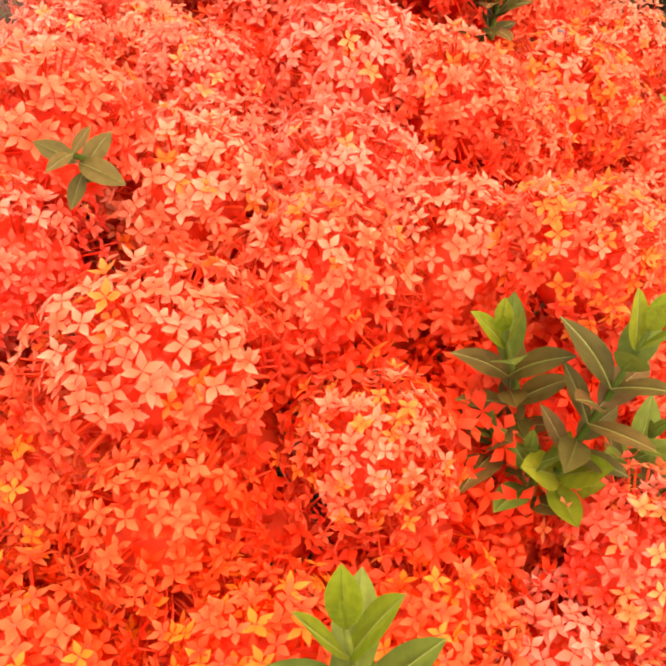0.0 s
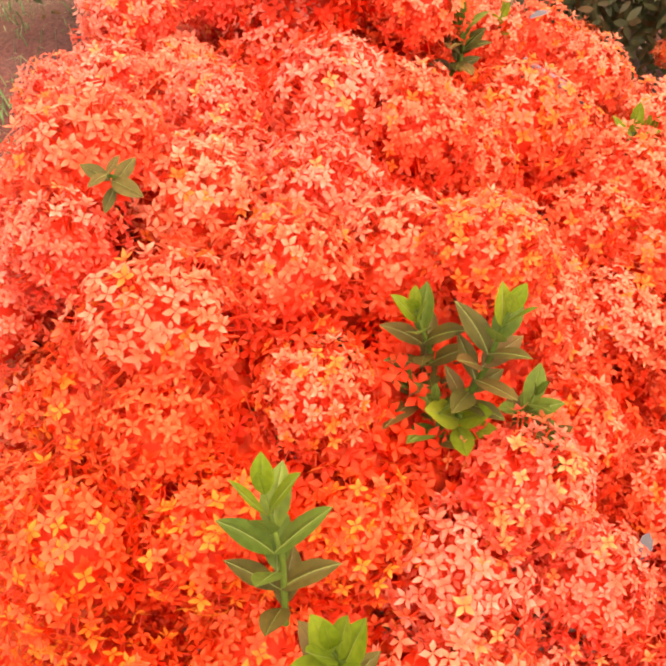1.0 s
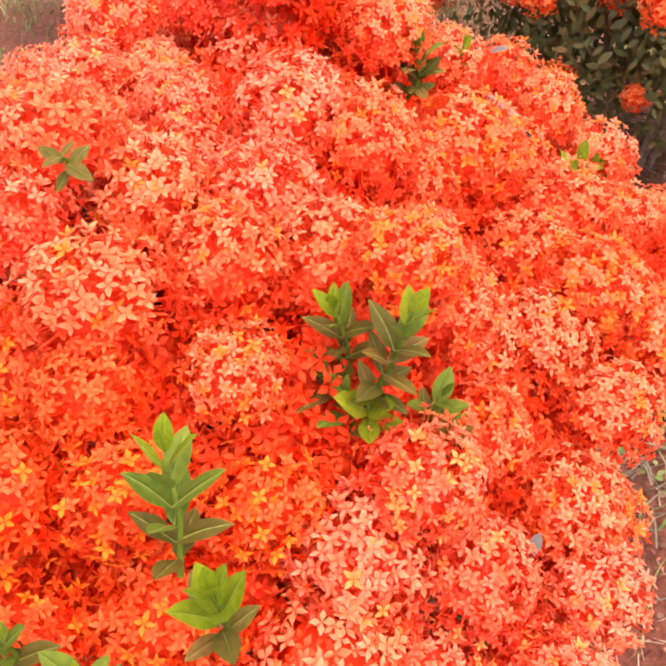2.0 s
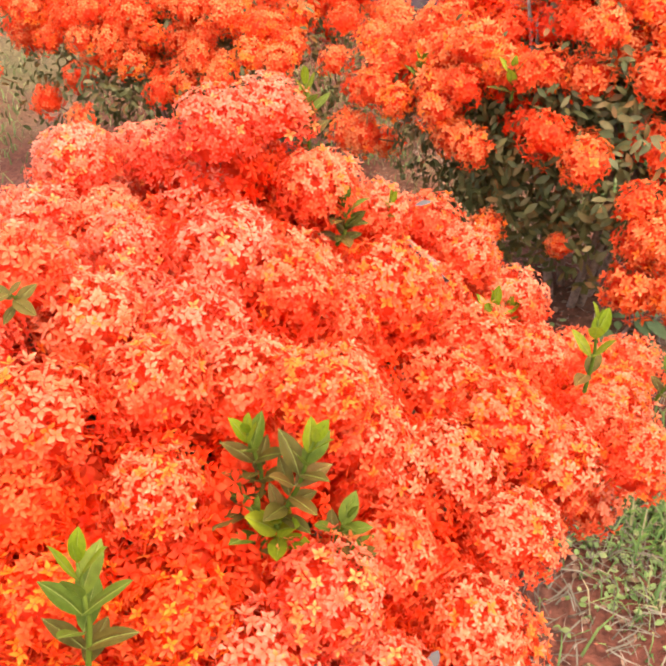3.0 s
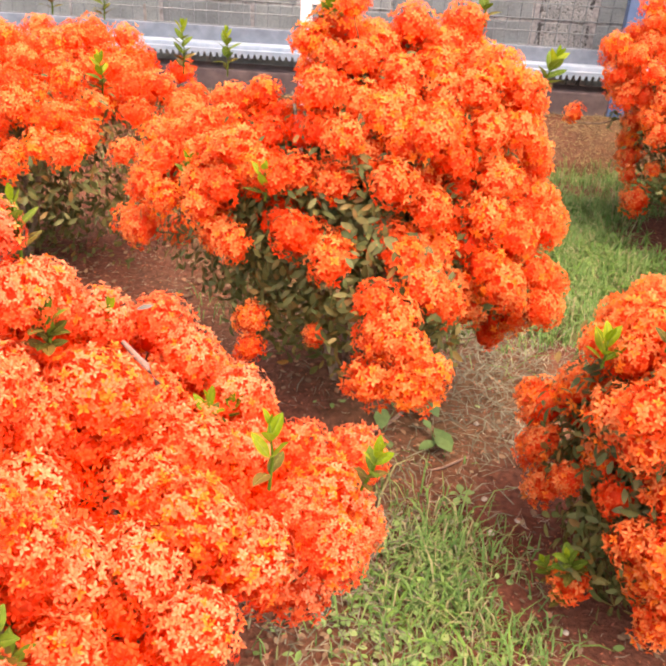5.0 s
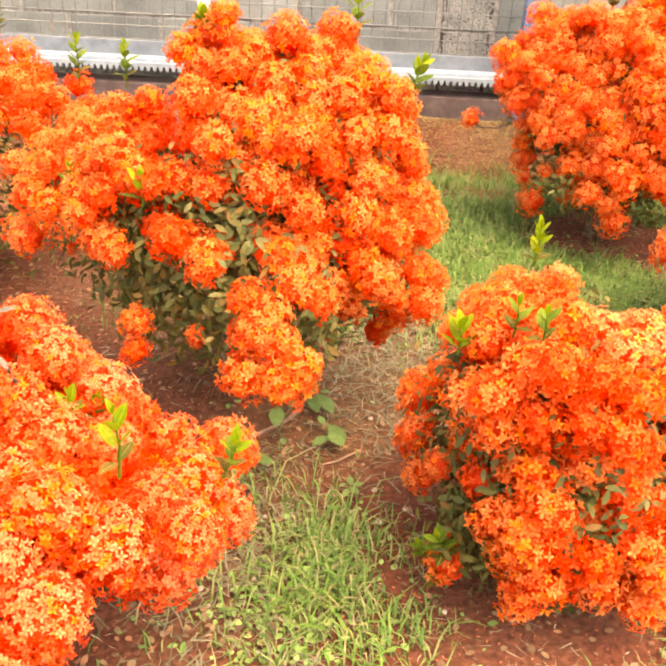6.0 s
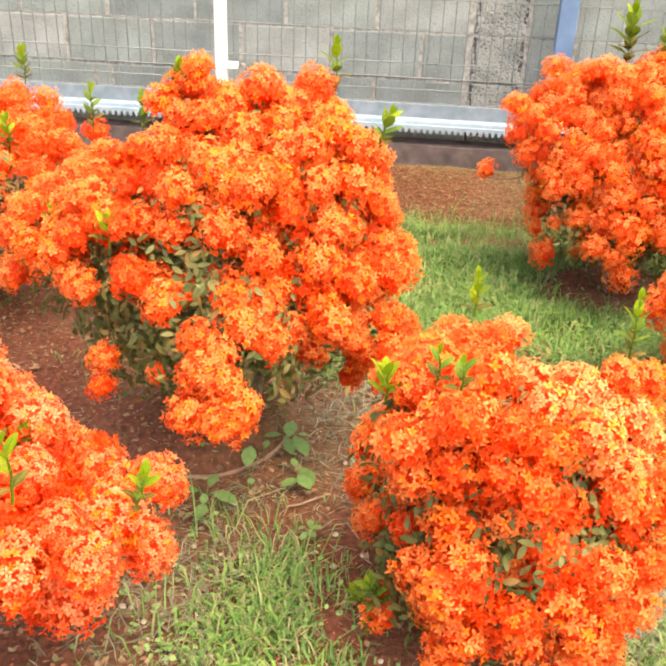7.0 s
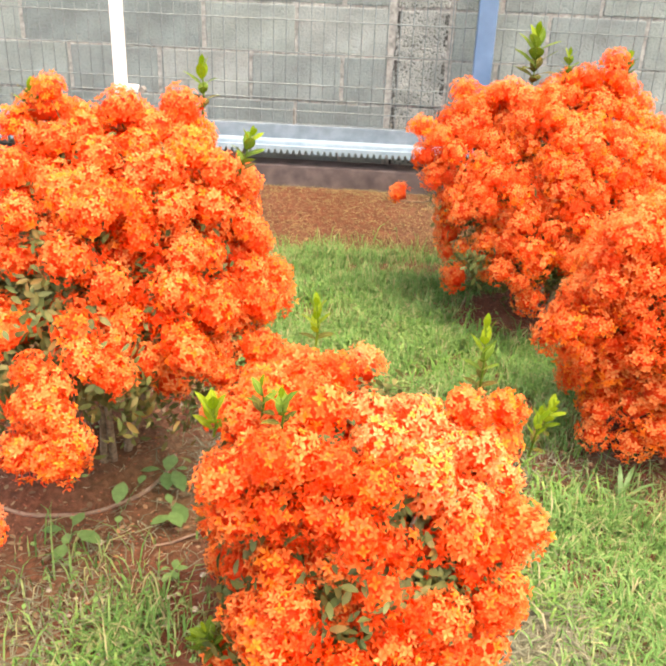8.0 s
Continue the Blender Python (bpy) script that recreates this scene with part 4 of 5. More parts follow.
C2 = to_plan([(0.83, 1.0, 0.56), (0.875, 0.95, 0.575), (1.03, 0.86, 0.58), (1.1, 0.9, 0.59), (1.2, 0.93, 0.52), (1.15, 0.76, 0.3), (1.24, 0.8, 0.25), (0.98, 0.74, 0.22), (1.1, 0.76, 0.2)])
C3 = [(0.998, 1.662, 0.279, 0.8), (1.076, 1.213, 0.456, 0.75), (1.026, 1.235, 0.341, 0.65), (1.078, 1.112, 0.401, 0.75), (1.08, 1.025, 0.692), (1.18, 1.012, 0.506), (1.251, 1.06, 0.525), (1.174, 0.969, 0.786), (1.078, 1.433, 0.477, 0.8),
      (1.101, 1.372, 0.702), (1.198, 1.476, 0.692), (1.264, 1.35, 0.758), (1.423, 1.106, 0.476), (1.438, 1.226, 0.731), (1.483, 1.131, 0.641)]


def small_heads(d, q):
    if q.y > 1.3 and q.x > 1.28 and q.z > 0.58:
        return 0.0
    if q.x < 1.13 and q.z < 0.62:
        return 0.12
    if d.y > 0.3:
        return 1.0
    if q.x > 1.42:
        return 0.95
    if q.z > 0.6:
        return 0.9
    return 0.85 if q.x > 1.12 and q.y < 1.12 else 0.35


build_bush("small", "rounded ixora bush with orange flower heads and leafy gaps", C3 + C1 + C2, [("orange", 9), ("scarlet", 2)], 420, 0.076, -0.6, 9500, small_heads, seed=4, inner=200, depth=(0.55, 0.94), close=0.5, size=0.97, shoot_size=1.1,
           # sunlit right top painted in as paler heads; scarlet set below and in the furrow
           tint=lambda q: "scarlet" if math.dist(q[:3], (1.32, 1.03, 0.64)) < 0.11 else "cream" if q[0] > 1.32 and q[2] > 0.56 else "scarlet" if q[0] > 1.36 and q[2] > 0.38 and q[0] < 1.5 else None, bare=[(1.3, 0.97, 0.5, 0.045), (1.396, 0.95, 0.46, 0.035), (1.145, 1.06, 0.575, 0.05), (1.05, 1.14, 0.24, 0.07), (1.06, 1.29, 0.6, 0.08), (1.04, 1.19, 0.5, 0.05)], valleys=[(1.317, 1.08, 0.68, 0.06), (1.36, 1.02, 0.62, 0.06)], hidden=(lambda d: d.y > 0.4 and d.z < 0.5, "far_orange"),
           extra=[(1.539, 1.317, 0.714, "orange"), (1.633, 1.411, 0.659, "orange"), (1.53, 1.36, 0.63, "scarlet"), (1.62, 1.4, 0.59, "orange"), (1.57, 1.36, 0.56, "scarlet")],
           shoots=(dict(tip=(1.22, 1.387, 0.875), length=0.09, young=5, pairs=5), dict(tip=(1.045, 1.19, 0.745), length=0.06, young=4, pairs=4, scale=1.4), dict(tip=(1.143, 1.156, 0.81), length=0.07, young=1, pairs=4),
                   dict(tip=(1.186, 1.105, 0.82), length=0.07, young=1, pairs=4), dict(tip=(1.565, 1.40, 0.85), length=0.18, young=4, pairs=8, scale=1.1), dict(tip=(1.56, 1.3, 0.63), length=0.07, young=4, pairs=4),
                   dict(tip=(1.80, 1.70, 0.50), length=0.09, lean=(0.3, 0, 1), young=5, pairs=5, scale=1.1), dict(tip=(1.75, 1.62, 0.52), length=0.12, lean=(0.1, 0, 1), young=4, pairs=5), dict(tip=(1.03, 1.08, 0.27), length=0.08, lean=(-0.4, -0.2, 1), young=1, pairs=5),
                   dict(tip=(1.0, 1.13, 0.2), length=0.08, lean=(-0.4, -0.2, 1), young=1, pairs=5, scale=0.8), dict(tip=(1.04, 1.1, 0.14), length=0.06, lean=(-0.3, -0.4, 1), young=1, pairs=4, scale=0.8)))

D1 = [(1.45, 3.3, 0.84), (1.45, 3.3, 0.72), (1.56, 3.28, 0.39), (1.79, 3.3, 1.0), (1.61, 3.51, 0.96), (1.5, 3.57, 0.75), (1.52, 3.41, 0.65), (1.63, 3.14, 0.67), (1.77, 3.25, 0.77), (1.88, 3.14, 0.72), (1.78, 3.02, 0.53), (1.93, 2.88, 0.42), (1.9, 3.39, 0.93), (1.68, 3.37, 0.81),
      (1.54, 3.25, 0.53), (1.96, 2.99, 0.62), (1.36, 3.5, 0.49), (1.6, 3.19, 0.22), (1.86, 2.87, 0.34), (2.2, 3.4, 1.12), (2.12, 3.4, 1.01), (1.96, 3.4, 1.0), (1.82, 3.4, 0.96), (2.01, 3.2, 0.91), (2.16, 3.2, 0.87), (2.31, 3.1, 0.86), (2.22, 3.0, 0.75), (2.09, 2.95, 0.7), (1.67, 3.3, 0.87), (1.575, 3.24, 0.31, 0.8), (1.55, 3.27, 0.46, 0.85), (1.643, 3.1, 0.385, 0.7), (1.745, 3.1, 0.281, 0.7)]
gate_bush = build_bush("gate", "dense scarlet-orange ixora bush beside the gate", D1, [("far_orange", 19), ("far_scarlet", 1)], 800, 0.076, -0.7, 8500, lambda d, q: 0.0 if q.x < 1.52 and q.z < 0.64 else (0.95 if q.z > 0.52 or (q.x > 1.66 and q.z > 0.36) else 0.02) * (1.0 if d.y < 0.5 else 0.4), seed=5, inner=260, depth=(0.4, 0.9), size=1.05, bare=[(1.6, 3.2, 0.47, 0.08), (1.7, 3.0, 0.34, 0.08)],
           shoots=(dict(tip=(1.89, 3.42, 1.21), length=0.2, pairs=8, scale=1.8), dict(tip=(2.02, 3.4, 1.12), length=0.12), dict(tip=(2.25, 3.4, 1.13), length=0.13)))
v, f = tube([Vector(q) - gate_bush.location for q in ((1.62, 3.42, 0.5), (1.5, 3.46, 0.44), (1.4, 3.49, 0.43), (1.362, 3.5, 0.455))], [0.005, 0.004, 0.003, 0.0025], 6)
part_mesh("branch", mesh_from("branch", v, f, [BARK]), gate_bush, None, "thin bare branch")
build_bush("side", "full orange-scarlet ixora bush at the lawn edge", [(1.96, 2.1, 0.67), (1.89, 2.15, 0.43), (2.0, 2.1, 0.83), (2.0, 2.1, 0.17), (2.1, 2.05, 0.3), (2.1, 2.1, 0.82)], [("far_scarlet", 1), ("far_orange", 6)], 900, 0.07, -0.7, 4000, lambda d, q: (1.0 if d.z > -0.5 else 0.4) * (1.0 if d.x < 0.4 else 0.4), seed=6, inner=200, depth=(0.4, 0.78), size=1.1)


# ---- grass, straw, weeds ----
def grass_density(x, y):
    edge = 0.25 * noise.noise((x * 2.3, y * 2.3, 41)) + 0.12 * noise.noise((x * 7, y * 7, 43))
    g = 1.0 * smooth01(2.1, 2.7, y) * smooth01(0.68, 1.1, x + edge) * (1 - smooth01(3.85, 4.05, y))
    g += 0.95 * smooth01(1.55, 1.85, x + 0.6 * edge) * (1 - smooth01(2.2, 2.6, y))
    g += 0.9 * math.exp(-((x - 0.79) / 0.13) ** 2 - ((y - 1.2) / 0.24) ** 2)
    g += 0.28 * math.exp(-((x - 0.93) / 0.18) ** 2 - ((y - 1.0) / 0.2) ** 2)
    g *= max(0.1, 0.8 + 1.5 * noise.noise((x * 3.1, y * 3.1, 11)) + 0.9 * noise.noise((x * 9, y * 9, 13)))
    ragged = 0.35 * noise.noise((x * 1.7, y * 1.7, 17)) + 0.15 * noise.noise((x * 6, y * 6, 19))
    g *= (1 - smooth01(2.5, 3.3, x + ragged)) * smooth01(0.2, 0.9, y + ragged)
    g *= 1 - 0.92 * math.exp(-((x - 1.74) / 0.16) ** 2 - ((y - 1.36) / 0.15) ** 2)
    g *= 1 - 0.97 * math.exp(-(((x - 2.02) / 0.3) ** 4) - ((y - 2.12) / 0.15) ** 2)
    g *= 1 - 0.75 * math.exp(-((x - 2.2) / 0.12) ** 2 - ((y - 1.93) / 0.12) ** 2)
    for b in BUSHES.values():
        g *= smooth01(0.45, 0.95, math.hypot((x - b["c"][0]) / b["r"][0], (y - b["c"][1]) / b["r"][1]))
    return g


def thin_density(x, y):
    """Thin tufts all round the beds, dying out away from them."""
    g = max(0.0, 0.35 + 1.1 * noise.noise((x * 1.3, y * 1.3, 23)) + 0.7 * noise.noise((x * 4, y * 4, 29)))
    g *= 1 - smooth01(1.6, 4.6, math.hypot((x - 0.8) * 0.9, y - 1.4) + 0.5 * noise.noise((x, y, 31)))
    g *= 1 - smooth01(3.85, 4.1, y)
    for b in BUSHES.values():
        g *= smooth01(0.6, 1.0, math.hypot((x - b["c"][0]) / b["r"][0], (y - b["c"][1]) / b["r"][1]))
    if -0.7 < x < 0.35 and 1.2 < y < 2.3:
        g *= 0.1
    return g * (0.25 if 0.1 < x < 1.9 and 0.4 < y < 2.6 else 1.0) * (0.55 if x < 0.1 else 1.0)


def scatter(name, label, count, mat, make, dens, x0, x1, y0, y1, seed):
    rng = random.Random(seed)
    verts, faces = [], []
    tries = 0
    done = 0
    while done < count and tries < count * 8:
        tries += 1
        x, y = rng.uniform(x0, x1), rng.uniform(y0, y1)
        if rng.random() > dens(x, y):
            continue
        v, f = make(rng, Vector((x, y, ground_height(x, y))))
        b = len(verts)
        verts.extend(v)
        faces.extend(tuple(b + i for i in q) for q in f)
        done += 1
    return tagged(new(name, mesh_from(name, verts, faces, [mat])), label, name, kind="stuff")


def blade(rng, p):
    w = rng.uniform(0, 6.28)
    side = Vector((math.cos(w), math.sin(w), 0))
    bend = Vector((-side.y, side.x, 0)) * rng.uniform(0.2, 1.3)
    h = rng.uniform(0.025, 0.085) * (1 + 0.7 * noise.noise((p.x * 5, p.y * 5, 4))) * (1.5 if rng.random() < 0.12 else 1)
    t = rng.uniform(0.0012, 0.003)
    a, b, c = p + Vector((0, 0, -0.003)), p + bend * h * 0.35 + Vector((0, 0, h * 0.6)), p + bend * h + Vector((0, 0, h * rng.uniform(0.45, 0.9)))
    return [a - side * t, a + side * t, b + side * t * 0.9, b - side * t * 0.9, c], [(0, 1, 2, 3), (3, 2, 4)]


TUFTS = [(1.72, 2.93, 0.16), (1.92, 2.75, 0.14), (1.62, 2.8, 0.14), (0.76, 1.12, 0.1), (0.9, 0.98, 0.1), (1.9, 1.9, 0.15), (1.75, 1.5, 0.12), (1.2, 2.75, 0.15), (1.45, 3.0, 0.14), (1.1, 3.3, 0.14)]


def tuft_density(x, y):
    return sum(math.exp(-((x - a) ** 2 + (y - b) ** 2) / (r * r)) for a, b, r in TUFTS)


def long_blade(rng, p):
    """A long arching blade."""
    w = rng.uniform(0, 6.28)
    side = Vector((math.cos(w), math.sin(w), 0))
    out = Vector((-side.y, side.x, 0)) * rng.uniform(0.25, 1.0)
    h = rng.uniform(0.05, 0.12)
    t = rng.uniform(0.0022, 0.0045)
    pts = [p + out * h * u ** 1.8 + Vector((0, 0, h * (u - 0.55 * u ** 3) - 0.003)) for u in (0, 0.35, 0.7, 1.0)]
    v = []
    for q, k in zip(pts, (0.8, 1.0, 0.75)):
        v += [q - side * t * k, q + side * t * k]
    return v + [pts[3]], [(0, 1, 3, 2), (2, 3, 5, 4), (4, 5, 6)]


def dead_blade(rng, p):
    """A long dry blade lying on the mat."""
    w = rng.uniform(0, 6.28)
    d = Vector((math.cos(w), math.sin(w), 0)) * rng.uniform(0.04, 0.1)
    s = Vector((-math.sin(w), math.cos(w), rng.uniform(-0.3, 0.3))) * rng.uniform(0.001, 0.002)
    q = p + Vector((0, 0, rng.uniform(0.003, 0.03)))
    m = q + d * 0.5 + s * rng.uniform(-5, 5) + Vector((0, 0, rng.uniform(0.0, 0.012)))
    return [q - s, q + s, m + s, m - s, q + d], [(0, 1, 2, 3), (3, 2, 4)]


def straw(rng, p):
    w = rng.uniform(0, 6.28)
    d = Vector((math.cos(w), math.sin(w), rng.uniform(-0.08, 0.15))) * rng.uniform(0.012, 0.05)
    s = Vector((-math.sin(w), math.cos(w), rng.uniform(-0.3, 0.3))) * rng.uniform(0.0005, 0.0012)
    q = p + Vector((0, 0, rng.uniform(0.002, 0.01)))
    m = q + d * 0.5 + s * rng.uniform(-4, 4)
    return [q - s, q + s, m + s, m - s, q + d], [(0, 1, 2, 3), (3, 2, 4)]


scatter("grass", "patchy bright green lawn grass with dry tips", 60000, GRASS, blade, grass_density, 0.4, 3.4, 0.1, 4.1, 21)
scatter("straw", "dry grass clippings and straw lying on the soil", 5500, STRAW, straw,
        lambda x, y: (0.35 + 0.5 * noise.noise((x * 4, y * 4, 5))) * (1 - smooth01(1.4, 2.6, math.hypot(x - 0.9, y - 2.2) + 0.4 * noise.noise((x * 2, y * 2, 37)))), -1.6, 3.4, -0.2, 3.95, 22)
scatter("grass", "taller arching grass tufts in the lawn", 1300, LONG_GRASS, long_blade, tuft_density, 0.5, 2.3, 0.7, 3.6, 27)
scatter("straw", "grey dry thatch lying in the lawn", 9000, STRAW, straw, lambda x, y: grass_density(x, y) * (0.25 + 1.2 * max(0.0, noise.noise((x * 2.6, y * 2.6, 47)))), 0.4, 3.4, 0.1, 4.0, 28)
scatter("straw", "tangle of pale dead grass beside the small bush", 2300, DEAD_GRASS, dead_blade, lambda x, y: math.exp(-((x - 1.74) / 0.16) ** 2 - ((y - 1.36) / 0.16) ** 2), 1.5, 2.1, 1.0, 1.8, 29)
scatter("straw", "flattened grey-green dead grass between the bushes", 2600, DEAD_GRASS, dead_blade,
        lambda x, y: math.exp(-((x - 1.0) / 0.2) ** 2 - ((y - 2.15) / 0.4) ** 2) + 0.8 * math.exp(-((x - 0.62) / 0.2) ** 2 - ((y - 1.2) / 0.35) ** 2) + 0.7 * math.exp(-((x - 1.85) / 0.3) ** 2 - ((y - 2.1) / 0.12) ** 2), 0.3, 2.4, 0.6, 2.9, 33)
scatter("straw", "golden-brown straw mulch covering the bank below the gate", 32000, BANK_STRAW, straw, lambda x, y: smooth01(3.78, 3.95, y + 0.08 * noise.noise((x * 5, y * 5, 3))) * (1 - smooth01(1.6, 2.6, abs(x - 0.8))), -1.8, 3.4, 3.7, 4.27, 26)
scatter("grass", "thin grass growing on the soil beyond the bushes", 26000, GRASS, blade, thin_density, -3.8, 5.0, -2.6, 4.1, 23)


def weed(name, label, x, y, leaves, seed):
    """A low plant of stalked oval leaves, each given by its base, turn and length."""
    rng = random.Random(seed)
    plant = new(name, None)
    plant.location = (x, y, ground_height(x, y))
    tagged(plant, label, "weed")
    for bx, by, turn, length in leaves:
        base = Vector((bx - x, by - y, rng.uniform(0.028, 0.045)))
        v, f = tube([(0, 0, -0.004), base * 0.5 + Vector((0, 0, 0.008)), base], [0.0016, 0.0013, 0.0009], 5)
        stalk = part_mesh("stalk", mesh_from("stalk", v, f, [WEED]), plant)
        leaf = mesh_from("leaf", *leaf_shape(length, min(0.048, length * rng.uniform(0.5, 0.6)), rng, 0.15, rng.uniform(0.0, 0.25)), [WEED])
        part_mesh("leaf", leaf, stalk, Matrix.Translation(base) @ Matrix.Rotation(radians(turn), 4, "Z") @ Matrix.Rotation(rng.uniform(-0.35, 0.1), 4, "Y"))
    return plant


weed("broadleaf_weed", "broad-leaved green weed growing on bare soil", 0.748, 1.885,
     [(0.745, 1.895, 91, 0.085), (0.764, 1.897, -58, 0.095), (0.74, 1.894, -71, 0.085), (0.726, 1.892, -170, 0.06), (0.77, 1.915, -12, 0.035)], 1)
weed("broadleaf_weed", "large-leaved green weed rooted in bare soil", 0.8, 1.74, [(0.801, 1.767, -61, 0.1), (0.806, 1.708, -137, 0.067), (0.8, 1.714, -54, 0.078), (0.79, 1.76, 120, 0.04)], 8)
weed("broadleaf_weed", "single large-leaved weed beside the soil ring", 0.655, 1.74, [(0.649, 1.71, 91, 0.08), (0.684, 1.814, 86, 0.043), (0.67, 1.67, -80, 0.04)], 2)
weed("broadleaf_weed", "bright green broad-leaved weed beside the front bush", 0.552, 1.6, [(0.558, 1.613, 75, 0.055), (0.532, 1.61, 180, 0.062), (0.552, 1.592, -82, 0.045), (0.573, 1.594, -21, 0.085), (0.557, 1.552, -85, 0.07)], 6)
weed("broadleaf_weed", "small pale green weed seedling on bare soil", 0.86, 1.488, [(0.864, 1.495, 93, 0.04), (0.865, 1.489, 17, 0.038), (0.859, 1.482, -112, 0.036), (0.864, 1.476, -59, 0.04), (0.852, 1.493, -155, 0.022)], 3)


def blade_weed(x, y, seed):
    """A clump of a few broad grass blades arching outwards."""
    rng = random.Random(seed)
    plant = new("grass_clump", None)
    plant.location = (x, y, ground_height(x, y))
    tagged(plant, "clump of broad pale green grass blades on bare soil", "grass clump")
    for k in range(8):
        w, reach, h = k * 0.85 + rng.uniform(-0.2, 0.2), rng.uniform(0.06, 0.13), rng.uniform(0.05, 0.13)
        side = Vector((-math.sin(w), math.cos(w), 0))
        v, f = [], []
        for i, u in enumerate((0, 0.25, 0.5, 0.75, 1.0)):
            c = Vector((math.cos(w) * reach * u, math.sin(w) * reach * u, h * (u * 1.5 - u * u * 0.8) - 0.004))
            t = 0.0075 * (0.6, 1.0, 0.95, 0.6, 0.05)[i]
            v += [c - side * t + Vector((0, 0, t * 0.4)), c, c + side * t + Vector((0, 0, t * 0.4))]
            if i:
                a = 3 * i
                f += [(a - 3, a - 2, a + 1, a), (a - 2, a - 1, a + 2, a + 1)]
        part_mesh("blade", mesh_from("blade", v, f, [WEED]), plant)


blade_weed(2.1, 1.98, 5)


def build_twig():
    v, f = tube([(-0.05, 0.042, 0.016), (-0.02, 0.018, 0.004), (0.0, 0.0, 0.0), (0.025, -0.026, -0.016)], [0.004, 0.0055, 0.006, 0.0045], 9)
    ob = new("dry_twig", mesh_from("dry_twig", v, f, [TWIG]))
    ob.location = (0.235, 0.93, 0.745)
    tagged(ob, "pale dry twig lying among the flower heads", "twig")


build_twig()


def build_stick():
    """A thin dry stick lying on the soil between the bushes."""
    pts = [(0.9, 1.69), (0.865, 1.655), (0.825, 1.625), (0.78, 1.6)]
    v, f = tube([(x, y, ground_height(x, y) + 0.008 + 0.004 * (k % 2)) for k, (x, y) in enumerate(pts)], [0.0022, 0.003, 0.0032, 0.0024], 6)
    tagged(new("dry_stick", mesh_from("dry_stick", v, f, [HOSE])), "thin dry brown stick lying on bare soil", "stick")


build_stick()


def fallen_leaf(x, y, z, turn, label):
    """A single pale leaf resting on the bloom."""
    v, f = leaf_shape(0.032, 0.014, random.Random(3), 0.2, 0.15)
    ob = new("fallen_leaf", mesh_from("fallen_leaf", v, f, [PALE_LEAF]))
    ob.matrix_basis = pose(x, y, z, 12, -14, turn)
    tagged(ob, label, "leaf", "fallen leaves on the front bush")


fallen_leaf(0.30, 0.32, 0.585, 70, "pale grey-green fallen leaf resting on coral flower heads")
fallen_leaf(0.19, 1.04, 0.785, 25, "dull grey-green fallen leaf caught among flower heads")


def ground_leaf(rng, p):
    ln = rng.uniform(0.012, 0.026)
    v, f = leaf_shape(ln, ln * rng.uniform(0.5, 0.85), rng, rng.uniform(-0.1, 0.3), rng.uniform(-0.3, 0.4))
    m = Matrix.Rotation(rng.uniform(0, 6.28), 3, "Z") @ Matrix.Rotation(rng.uniform(-0.5, 0.2), 3, "Y")
    q = p + Vector((0, 0, rng.uniform(0.004, 0.02)))
    return [m @ Vector(c) + q for c in v], f


scatter("clover", "small round ground-cover leaves among the grass", 1500, CLOVER, ground_leaf,
        lambda x, y: 0.9 * math.exp(-((x - 0.72) / 0.2) ** 2 - ((y - 1.08) / 0.2) ** 2) + 1.6 * math.exp(-((x - 0.72) / 0.08) ** 2 - ((y - 1.08) / 0.08) ** 2) + 0.25 * min(1.0, grass_density(x, y)) + 0.02, 0.35, 2.3, 0.6, 3.6, 24)


def litter_density(x, y):
    return 0.9 * math.exp(-((x - 0.52) / 0.16) ** 2 - ((y - 1.1) / 0.26) ** 2) + 0.35 * under_bushes(x, y)


PETAL_DRY = leafy("fallen_petal", [(0.0, (0.14, 0.04, 0.025)), (0.6, (0.24, 0.065, 0.035)), (1.0, (0.4, 0.13, 0.06))], 0.7, 0.1)


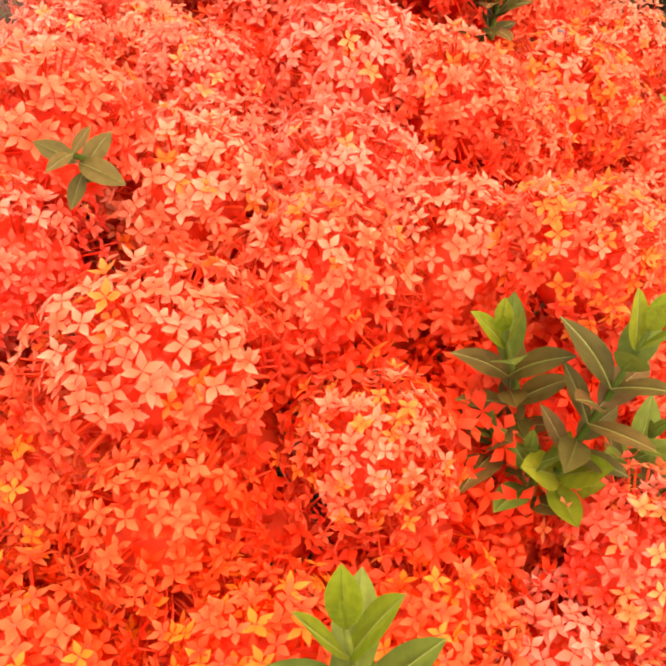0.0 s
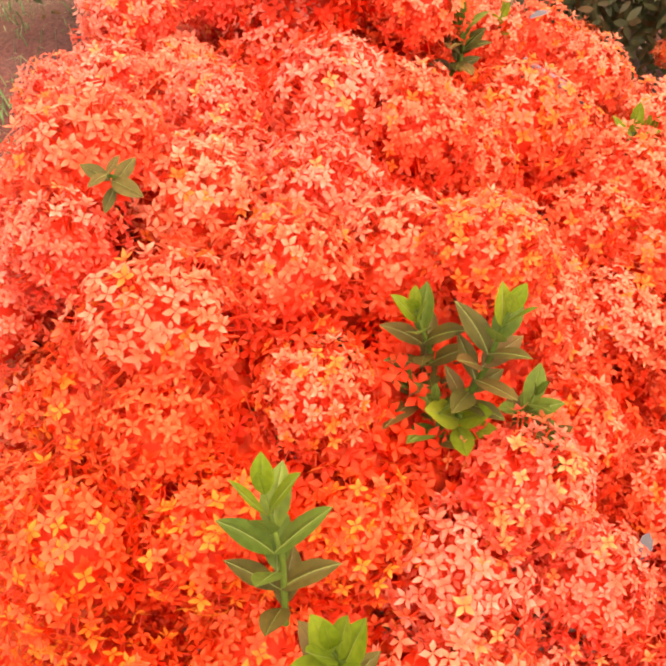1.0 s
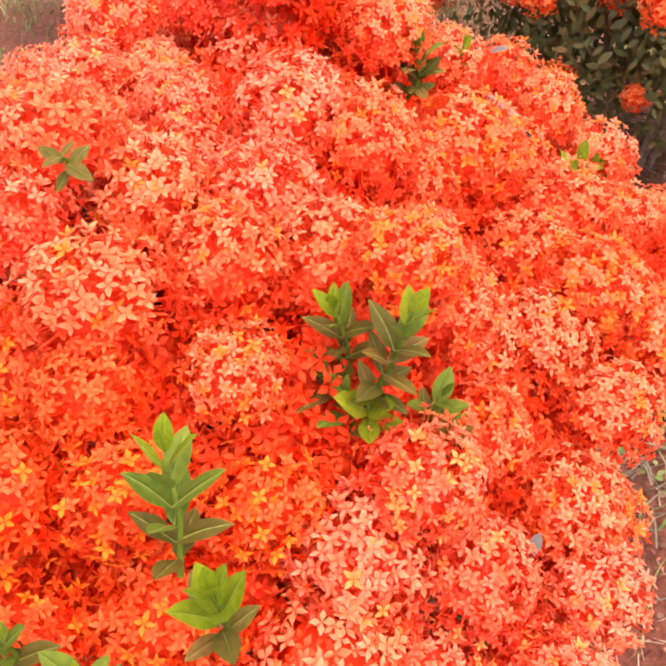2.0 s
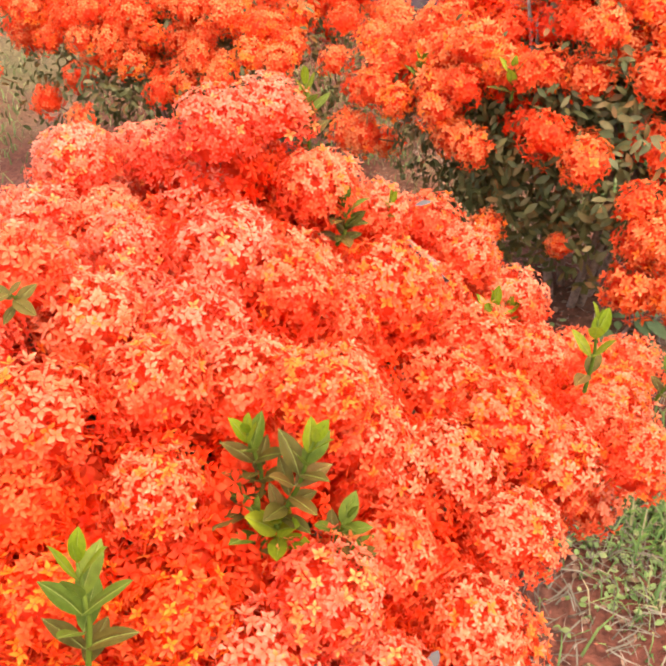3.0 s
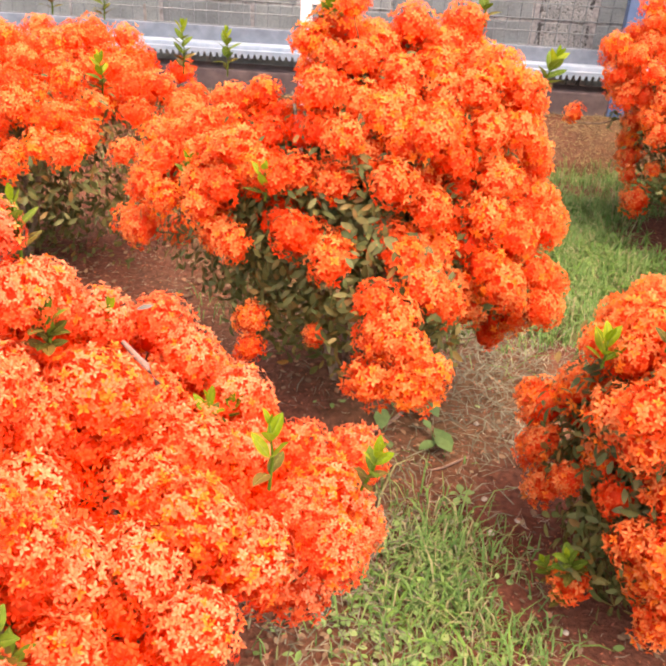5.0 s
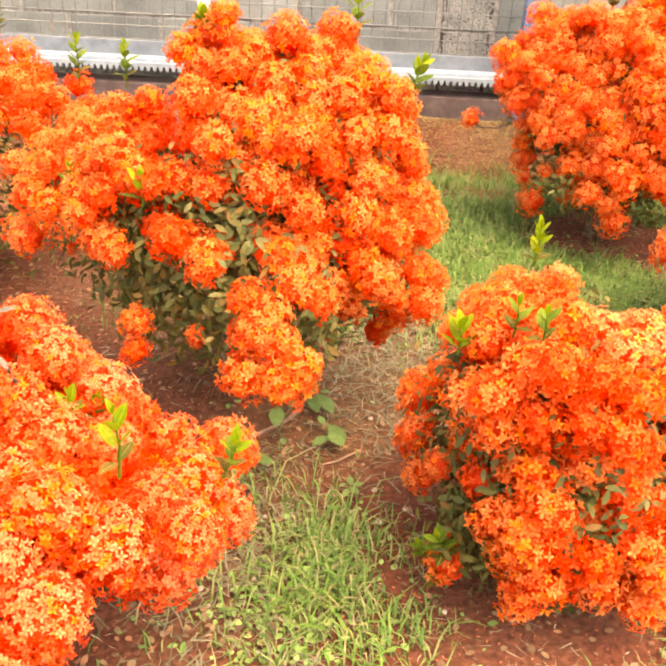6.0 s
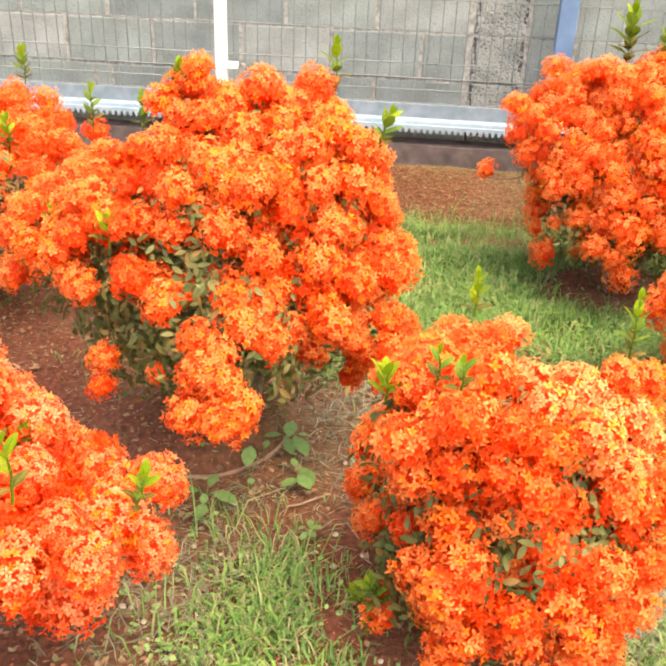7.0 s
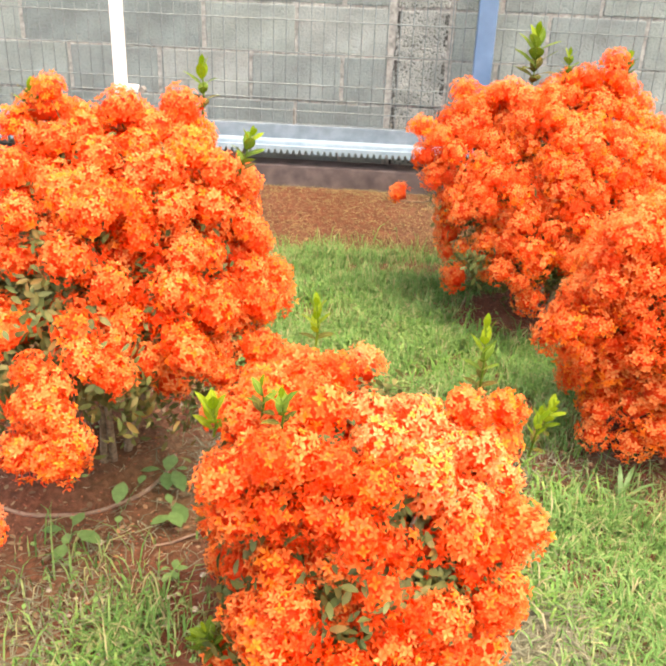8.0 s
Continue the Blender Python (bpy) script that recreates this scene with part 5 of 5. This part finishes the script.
def fallen(rng, p):
    ln = rng.uniform(0.006, 0.012)
    w = rng.uniform(0, 6.28)
    d, n = Vector((math.cos(w), math.sin(w), rng.uniform(-0.3, 0.3))) * ln, Vector((-math.sin(w), math.cos(w), rng.uniform(-0.4, 0.4))) * ln * 0.25
    q = p + Vector((0, 0, rng.uniform(0.003, 0.012)))
    return [q, q + d * 0.45 + n, q + d, q + d * 0.45 - n], [(0, 1, 2), (0, 2, 3)]


def under_bushes(x, y):
    g = 0.02
    for b in BUSHES.values():
        u = math.hypot((x - b["c"][0]) / b["r"][0], (y - b["c"][1]) / b["r"][1])
        g = max(g, 0.9 * (1 - smooth01(0.85, 1.3, u)))
    return g


# petals lie on the soil; massed under every bush they imitate its red shade
scatter("fallen_petals", "fallen red petals and spent florets, massed to imitate red shade under the bushes", 8000, PETAL_DRY, fallen, under_bushes, -0.9, 2.6, 0.2, 3.9, 25)


scatter("leaf_litter", "curled brown and tan dead leaves lying under the bushes", 1800, LITTER, ground_leaf, litter_density, -0.6, 2.4, 0.4, 3.6, 34)


def build_pebbles():
    rng = random.Random(7)
    for k in range(26):
        x, y = (0.6 + rng.gauss(0, 0.14), 1.3 + rng.gauss(0, 0.22)) if k < 16 else (0.95 + rng.gauss(0, 0.1), 1.6 + rng.gauss(0, 0.25))
        bm = bmesh.new()
        bmesh.ops.create_icosphere(bm, subdivisions=2, radius=rng.uniform(0.004, 0.010))
        for v in bm.verts:
            v.co *= 1 + 0.35 * noise.noise(v.co * 130 + Vector((k, 0, 0)))
            v.co.z *= 0.65
        me = bpy.data.meshes.new("pebble")
        bm.to_mesh(me)
        bm.free()
        me.materials.append(STONE)
        ob = new("pebble", me)
        ob.location = (x, y, ground_height(x, y) + 0.002)
        tagged(ob, "small pale stone lying on the soil", "pebble", "pebbles on the soil")


build_pebbles()


def build_edging():
    pts = []
    for a in np.linspace(-2.6, 0.1, 26):
        x, y = 0.44 + 0.3 * math.cos(a), 1.985 + 0.295 * math.sin(a)
        pts.append((x, y, ground_height(x, y) + 0.003))
    v, f = tube(pts, [0.006] * len(pts), 7)
    tagged(new("edging_hose", mesh_from("edging_hose", v, f, [HOSE])), "thin dusty brown hose curving round the bush base", "hose")


build_edging()

# the plan above is drawn in units of 0.8 m: bring every thing to true size
for ob in list(scene.objects):
    if ob.parent is None and ob.type in ("MESH", "EMPTY"):
        ob.matrix_basis = Matrix.Scale(SCALE, 4) @ ob.matrix_basis
